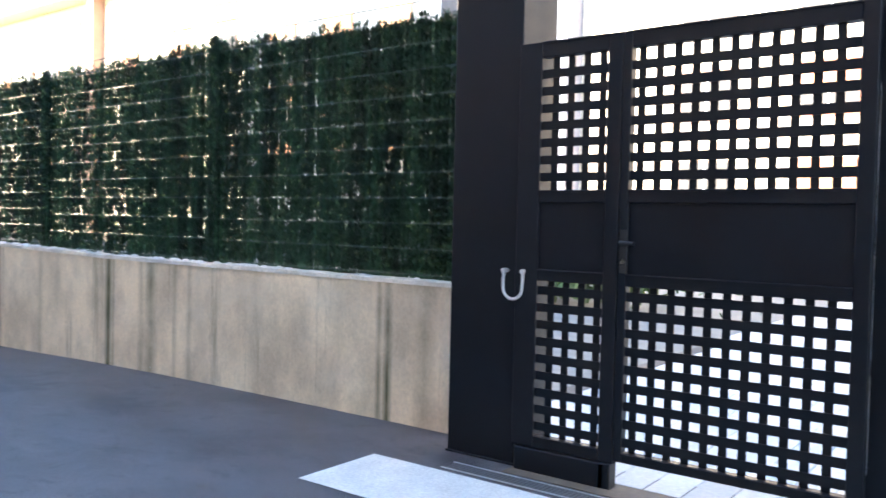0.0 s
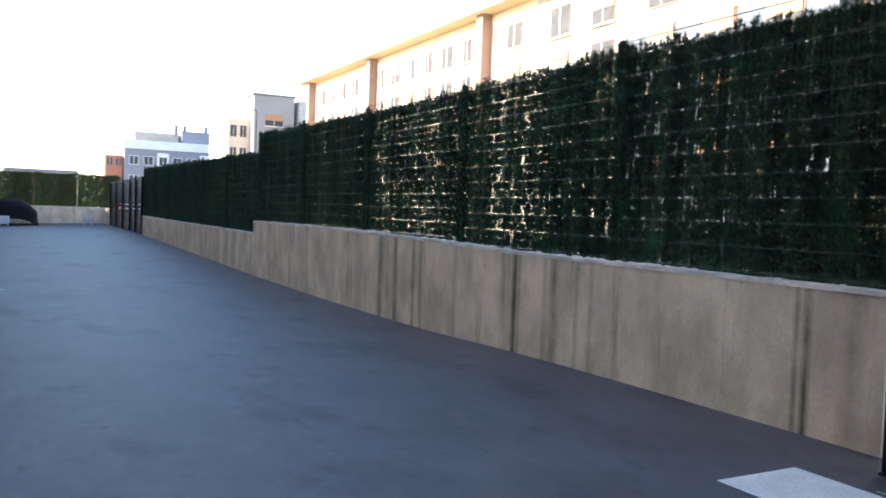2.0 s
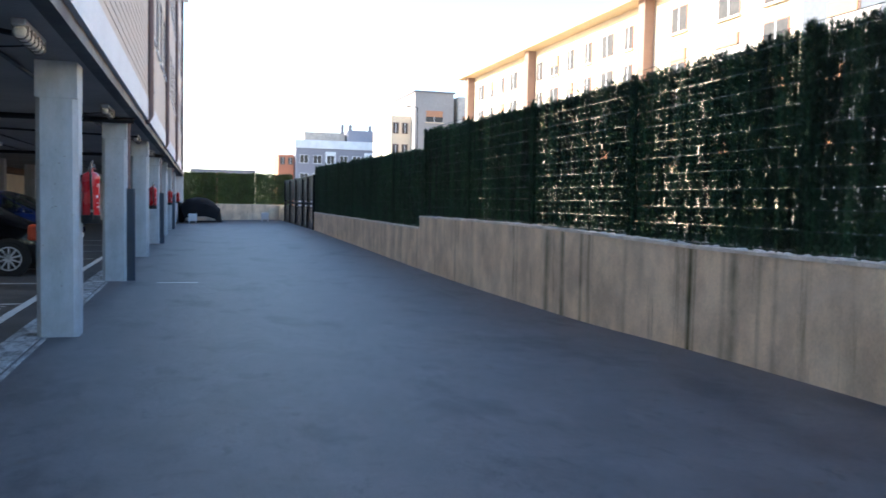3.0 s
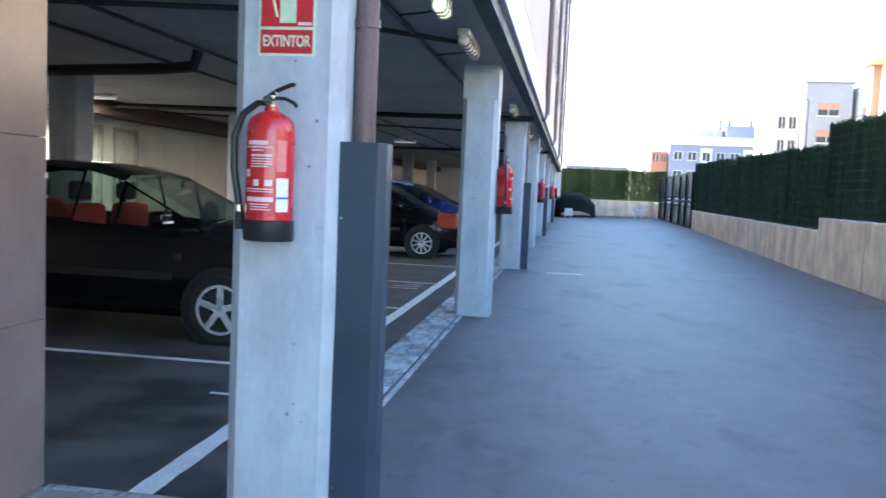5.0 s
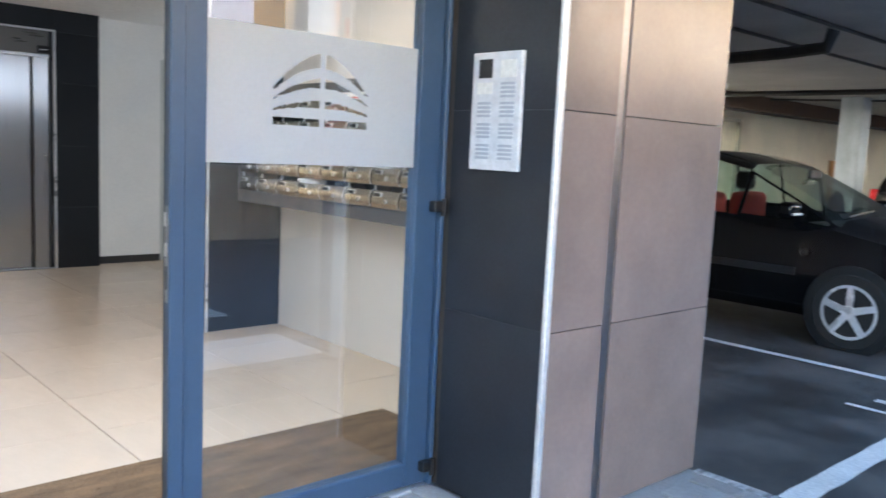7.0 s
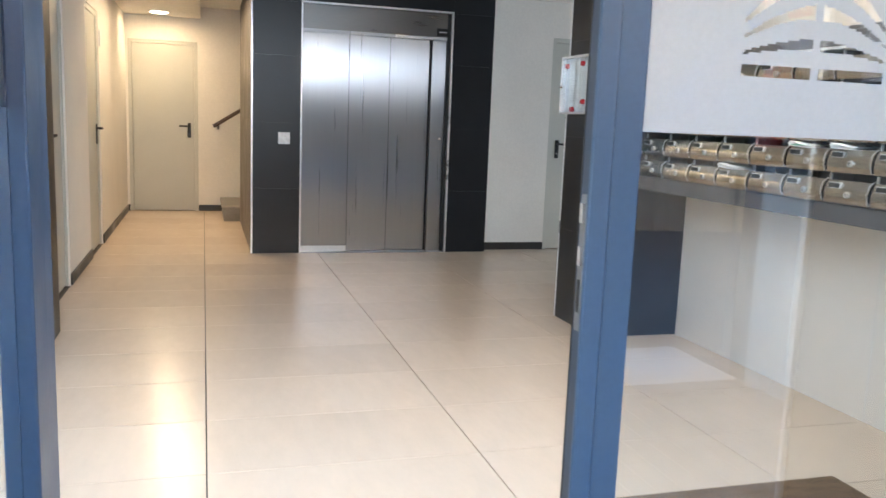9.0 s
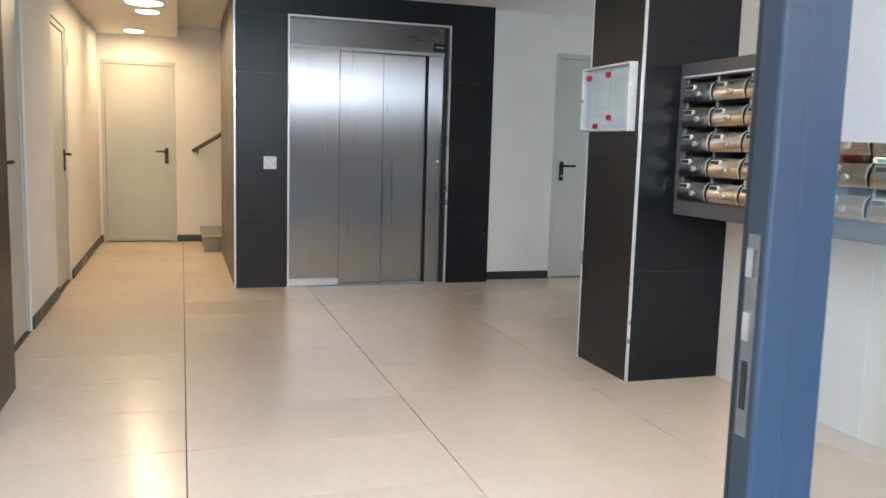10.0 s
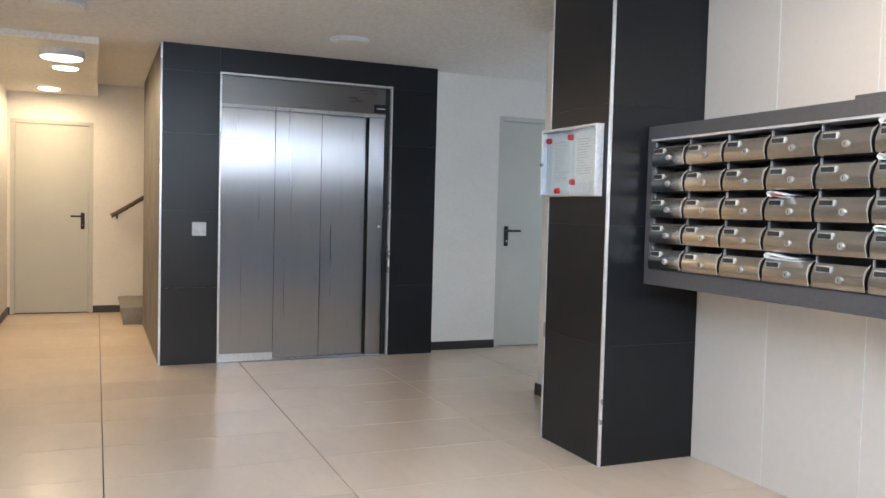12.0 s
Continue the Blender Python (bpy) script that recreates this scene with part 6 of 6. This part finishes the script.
# covered car at the yard's end
cc = thing("covered_car", (-0.35, 47.6, 0.03), "car under a black wrinkled cover at the yard end", "covered car")
bm = bmesh.new()
rows = []
prof = [(-1.15, 0.0, 0.55), (-1.1, 0.85, 0.75), (-0.75, 1.22, 0.85), (-0.2, 1.34, 0.9), (0.35, 1.30, 0.9), (0.75, 1.05, 0.85), (1.08, 0.7, 0.75), (1.15, 0.0, 0.55)]
for j in range(15):
    v = j / 14 * 2 - 1
    squeeze = max(0.0, 1 - abs(v) ** 4) ** 0.5
    rows.append([bm.verts.new((x * (0.75 + 0.25 * squeeze) + random.uniform(-0.03, 0.03), v * 1.9, max(0.0, h * (0.25 + 0.75 * squeeze) + (random.uniform(-0.03, 0.03) if h else 0)))) for x, h, _ in prof])
for a, b in zip(rows, rows[1:]):
    for i in range(len(prof) - 1):
        bm.faces.new((a[i], a[i + 1], b[i + 1], b[i]))
part("cover", bm, COVER, cc, smooth=True)
for x, y, lab in ((-0.75, 44.9, "small white plastic barrier board on the asphalt"), (3.1, 46.5, "pale stone block on the asphalt")):
    o = thing("barrier_board", (x, y, sag(x, y)), lab, "barrier")
    part("board", block(-0.22, -0.04, 0.10, 0.22, 0.04, 0.5, 0.03, 2), FASCIA, o)
    for s in (-0.17, 0.17):
        part("foot", block(s - 0.03, -0.12, 0.0, s + 0.03, 0.12, 0.1, 0.01, 1), FASCIA, o)

# ================================================================ YARD END, FAR GATE, STREET AND FAR HOUSES
ew = thing("end_wall", (0, 0, 0), "low pale wall closing the yard end", "low wall")
part("wall_body", block(-1.6, 50.0, -0.03, 5.0, 50.25, 1.04, 0.01, 1), CONCRETE, ew)
for k in range(3):
    hp = hedge_panel(0, 2.18, 1.05, (2.85, 2.85), 70 + k, 7.5, 0.10, 0.035, 0.4, 0.0, NEEDLES_FAR, 0.09, "artificial hedge panel over the end wall, sunlight painted into its green")
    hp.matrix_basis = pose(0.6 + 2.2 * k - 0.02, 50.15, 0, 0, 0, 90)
fg = thing("sliding_gate", (4.22, 0, 0), "anthracite steel yard gate with horizontal louvres", "gate")
for y in (34.45, 36.4, 38.3, 41.0, 43.8, 46.4):
    part("post", block(-0.08, y - 0.09, 0, 0.08, y + 0.09, 2.42, 0.008, 1), GATE, fg)
slat = slab_mesh("gate_slat", 0.03, 11.9, 0.1, GATE, 0.0)
for z in [0.2 + 0.115 * i for i in range(8)] + [1.38 + 0.115 * i for i in range(9)]:
    piece("slat", slat, fg, (0, 40.4, z))
for z in (0.14, 1.2, 2.36):
    part("rail", block(-0.04, 34.4, z - 0.05, 0.04, 46.4, z + 0.05), GATE, fg)
ww = thing("end_wall", (0, 0, 0), "short pale wall beside the yard gate", "low wall")
part("wall_body", block(4.18, 46.5, -0.03, 4.43, 50.2, 1.0, 0.01, 1), CONCRETE, ww)


def window_set(house, x0, dx, at, w, h, frame, blind=None, face="-x", sill=True):
    """A window on a face: at is along the face, x0 its outer plane."""
    y, z = at

    def b(d0, d1, u0, u1, z0, z1):
        return block(x0 - d1, u0, z0, x0 - d0, u1, z1) if face == "-x" else block(u0, x0 - d1, z0, u1, x0 - d0, z1)

    win = part("window", b(-0.02, 0.05, y - w / 2 - 0.08, y + w / 2 + 0.08, z - 0.08, z + h + 0.08), frame, house)
    part("pane", b(0.05, 0.07, y - w / 2, y + w / 2, z, z + h), WINDOW_DARK, win)
    part("mullion", b(0.07, 0.1, y - 0.04, y + 0.04, z, z + h), FASCIA, win)
    if blind:
        part("blind", b(0.07, 0.12, y - w / 2, y + w / 2, z + h * 0.45, z + h), blind, win)
    if sill:
        part("sill", b(0.0, 0.22, y - w / 2 - 0.15, y + w / 2 + 0.15, z - 0.2, z - 0.08), HOUSE_CREAM, win)
    return win


# long sunlit apartment house behind the hedge
# This wing stands in shade, which is painted as dark blue-grey
WING_SHADE = paint("wing wall in painted shade", (0.125, 0.135, 0.155), 0.8, scale=0.3, fine=4, spread=0.1)
long_house = thing("apartment_building", (0, 0, 0), "long cream apartment building in low sun with ochre eaves", "building")
part("wall", block(30, 22, 0, 44, 92, 15.2), HOUSE_CREAM, long_house)
part("wing", block(28.8, 35, 0, 30, 45, 14.0), HOUSE_CREAM, long_house)
part("shaded_wing", block(28.8, 22, 0, 30, 35, 14.0), WING_SHADE, long_house, "wing wall, its shade painted blue-grey")
BROWN = paint("brown house pilaster", (0.26, 0.17, 0.13), 0.85, spread=0.1)
part("eave", block(28.6, 45.2, 15.8, 44.4, 92.6, 16.25), HOUSE_EAVE, long_house, "ochre eave")
part("attic", block(30.02, 45.5, 15.2, 44, 92, 15.8), HOUSE_CREAM, long_house)
part("roof", block(31, 46, 16.25, 43, 92, 17.3), HOUSE_ROOF, long_house)
for y in (51.6, 72.6, 90.5):
    part("pilaster", block(29.2, y - 0.45, 0, 30.0, y + 0.45, 15.8), BROWN, long_house, "brown pilaster")
for z in (4.2, 7.2, 10.2, 13.0):
    for i, y in enumerate([48.0 + 3.3 * j for j in range(13)]):
        if min(abs(y - p) for p in (51.6, 72.6, 90.5)) < 1.3:
            continue
        window_set(long_house, 30.0, 0, (y, z), 1.1 if i % 3 else 1.7, 1.55, BROWN if i % 2 else HOUSE_BRICK, AWNING if (i * 7 + int(z)) % 5 == 0 else None, sill=i % 2 == 0)
    for i, y in enumerate([24.6, 28.3, 32.2, 36.9, 41.0]):
        window_set(long_house, 28.8, 0, (y, z - 0.6), 1.9, 1.7, HOUSE_BRICK if i % 2 else BROWN, AWNING if i < 3 or (i + int(z)) % 2 == 0 else None, sill=i > 2)
for y in (30.5, 39.0):
    bal = part("balcony", block(27.7, y - 1.6, 9.2, 28.8, y + 1.6, 9.4), HOUSE_GREY, long_house)
    part("balcony_rail", block(27.7, y - 1.6, 9.4, 27.76, y + 1.6, 10.3), HOUSE_GREY, bal)

# gabled grey house
gab = thing("apartment_building", (0, 0, 0), "grey rendered building with orange window blinds", "building")
part("wall", block(28.1, 110, 0, 33.7, 122, 16.6), HOUSE_GREY, gab)
part("wall_wing", block(34.3, 109.5, 0, 37.4, 122, 16.2), paint("beige render", (0.5, 0.45, 0.4), 0.9), gab)
part("wall_light", block(25.2, 112, 0, 28.1, 124, 13.4), HOUSE_CREAM, gab)
part("roof_cap", block(27.9, 109.8, 16.6, 33.9, 122, 16.8), HOUSE_ROOF, gab)
for x, z in ((30.9, 12.6), (30.9, 9.2)):
    window_set(gab, 110, 0, (x, z), 2.4, 1.5, HOUSE_GREY, AWNING, "-y")
window_set(gab, 109.5, 0, (35.9, 12.0), 2.0, 1.5, HOUSE_GREY, AWNING, "-y")
for x in (25.9, 27.2):
    for z in (5.0, 8.0, 11.0):
        window_set(gab, 112, 0, (x, z), 0.7, 1.4, BROWN, None, "-y", False)

# far blue-grey block
blk = thing("apartment_building", (0, 0, 0), "far blue-grey and white apartment block with roof terraces", "building")
part("wall", block(15.2, 140, 0, 36, 152, 10.2), HOUSE_BLUE, blk)
part("parapet", block(15.0, 139.8, 10.2, 36.2, 152, 11.6), FASCIA, blk)
part("roof_house", block(24.4, 142, 11.6, 30, 150, 13.7), HOUSE_BLUE, blk)
part("roof", block(17.0, 143, 11.6, 24, 150, 13.2), paint("tan roof", (0.42, 0.36, 0.30), 0.9), blk)
for x in (23.6, 25.0, 28.5, 29.8):
    part("chimney", block(x - 0.25, 143, 13.1, x + 0.25, 143.6, 14.7), HOUSE_ROOF, blk)
part("side_block", block(12.4, 141, 0, 15.0, 150, 9.0), HOUSE_BRICK, blk, "orange brick side block")
for z in (1.4, 4.6, 7.7):
    for i, x in enumerate([16.6 + 2.25 * j for j in range(9)]):
        if i % 3 == 2:
            part("white_bay", block(x - 0.9, 139.9, z - 0.9, x + 0.9, 140, z + 2.0), FASCIA, blk)
            window_set(blk, 139.9, 0, (x, z), 1.2, 1.3, FASCIA, None, "-y", False)
        else:
            window_set(blk, 140, 0, (x, z), 1.3, 1.3, FASCIA, None, "-y", False)
    for x in (13.1, 14.4):
        window_set(blk, 141, 0, (x, z - 0.3), 0.7, 1.1, BROWN, None, "-y", False)
lowb = thing("far_house", (0, 0, 0), "low orange brick house beyond the yard", "building")
part("wall", block(-1.0, 90, 0, 5.0, 98, 4.0), HOUSE_BRICK, lowb)
part("roof", block(-1.3, 89.6, 4.0, 5.3, 98.4, 4.4), HOUSE_ROOF, lowb)
# house across the street, seen over the gate
st_house = thing("apartment_building", (0, 0, 0), "pale street building behind the gate with brown window surrounds", "building")
part("wall", block(28.8, -30, 0, 42, 18, 14), HOUSE_CREAM, st_house)
part("corner_pier", block(27.6, 15.0, 0, 29.0, 18.4, 14.0), HOUSE_BLUE, st_house, "blue-grey corner pier")
for z in (2.6, 5.8, 9.0, 11.8):
    for i in range(9):
        window_set(st_house, 28.8, 0, (-22 + i * 4.0, z - 0.6), 1.8, 1.7, HOUSE_BRICK if i % 2 else BROWN, AWNING if (i + int(z)) % 3 == 0 else None, sill=False)
hedge_low = thing("shrub", (13.0, 7.5, 0), "green clipped shrub across the street", "shrub")
rngs = np.random.default_rng(8)
bm = bmesh.new()
for k in range(2600):
    p = Vector((rngs.normal(0, 0.5), rngs.normal(0, 1.3), rngs.uniform(0.1, 1.1)))
    a, b = Vector(rngs.normal(0, 0.07, 3)), Vector(rngs.normal(0, 0.07, 3))
    bm.faces.new([bm.verts.new(q) for q in (p, p + a, p + a + b, p + b)])
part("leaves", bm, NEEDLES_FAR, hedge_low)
part("stem", tube(bmesh.new(), [(0, 0, 0), (0, 0, 0.6)], 0.06, 8), BROWN, hedge_low)
for x, y, h in ((26.9, 104.0, 13.7),):
    l = thing("street_lamp", (x, y, 0), "slim dark street lamp with a side arm", "street lamp", "street lamps")
    part("pole", tube(bmesh.new(), [(0, 0, 0), (0, 0, h)], 0.07, 8, [0.1, 0.05]), GATE, l)
    part("arm", tube(bmesh.new(), [(0, 0, h), (-0.3, 0.0, h + 0.1), (-1.0, 0, h + 0.12)], 0.04, 8), GATE, l)
    part("head", block(-1.5, -0.12, h + 0.06, -0.9, 0.12, h + 0.18, 0.04, 2), GATE, l)

# ================================================================ PAVING PIECES
porch = structure("porch_base", block(-3.5, -1.7, -0.03, -1.72, 3.11, 0.002), PAVER, "bedding of the porch pavers", "pavement")
pav = slab_mesh("paver", 0.196, 0.096, 0.014, PAVER, 0.003)
kerb = slab_mesh("edge_kerb", 0.33, 0.05, 0.016, GUTTER, 0.004)
for i in range(8):
    for j in range(36):
        y = 3.03 - j * 0.1
        x = -3.29 + i * 0.2 + (0.1 if j % 2 else 0.0)
        if x > -1.78 or y < -0.5 or (y > 2.04 and x < -2.74) or x < -3.3:
            continue
        piece("paver", pav, porch, (x, y, 0.006))
for i in range(3):
    piece("edge_kerb", kerb, porch, (-2.66 + i * 0.335, 3.098, 0.008))
grate = thing("gully_grate", (-2.02, 3.02, 0.014), "small dark gully grate at the column foot", "drain")
part("frame", block(-0.1, -0.07, -0.01, 0.1, 0.07, 0.004), BLACK, grate)
for k in range(6):
    part("grate_bar", block(-0.09 + k * 0.034, -0.06, 0.004, -0.076 + k * 0.034, 0.06, 0.009), GUARD, grate)
street = bpy.data.objects["pavement"]
big = slab_mesh("paving_slab", 0.395, 0.195, 0.016, STREET_PAVER, 0.004)
for i in range(14):
    for j in range(20):
        if i or j > 3:
            piece("paving_slab", big, street, (4.16 + i * 0.4, 2.9 - j * 0.2, -0.006))
structure("pavement_far", block(9.75, -30, -0.012, 24, 3.2, 0.002), STREET_PAVER, "pale paving further along the street", "pavement")
structure("pavement_side", block(4.0, -30, -0.012, 9.75, -1.05, 0.002), STREET_PAVER, "pale paving of the street", "pavement")
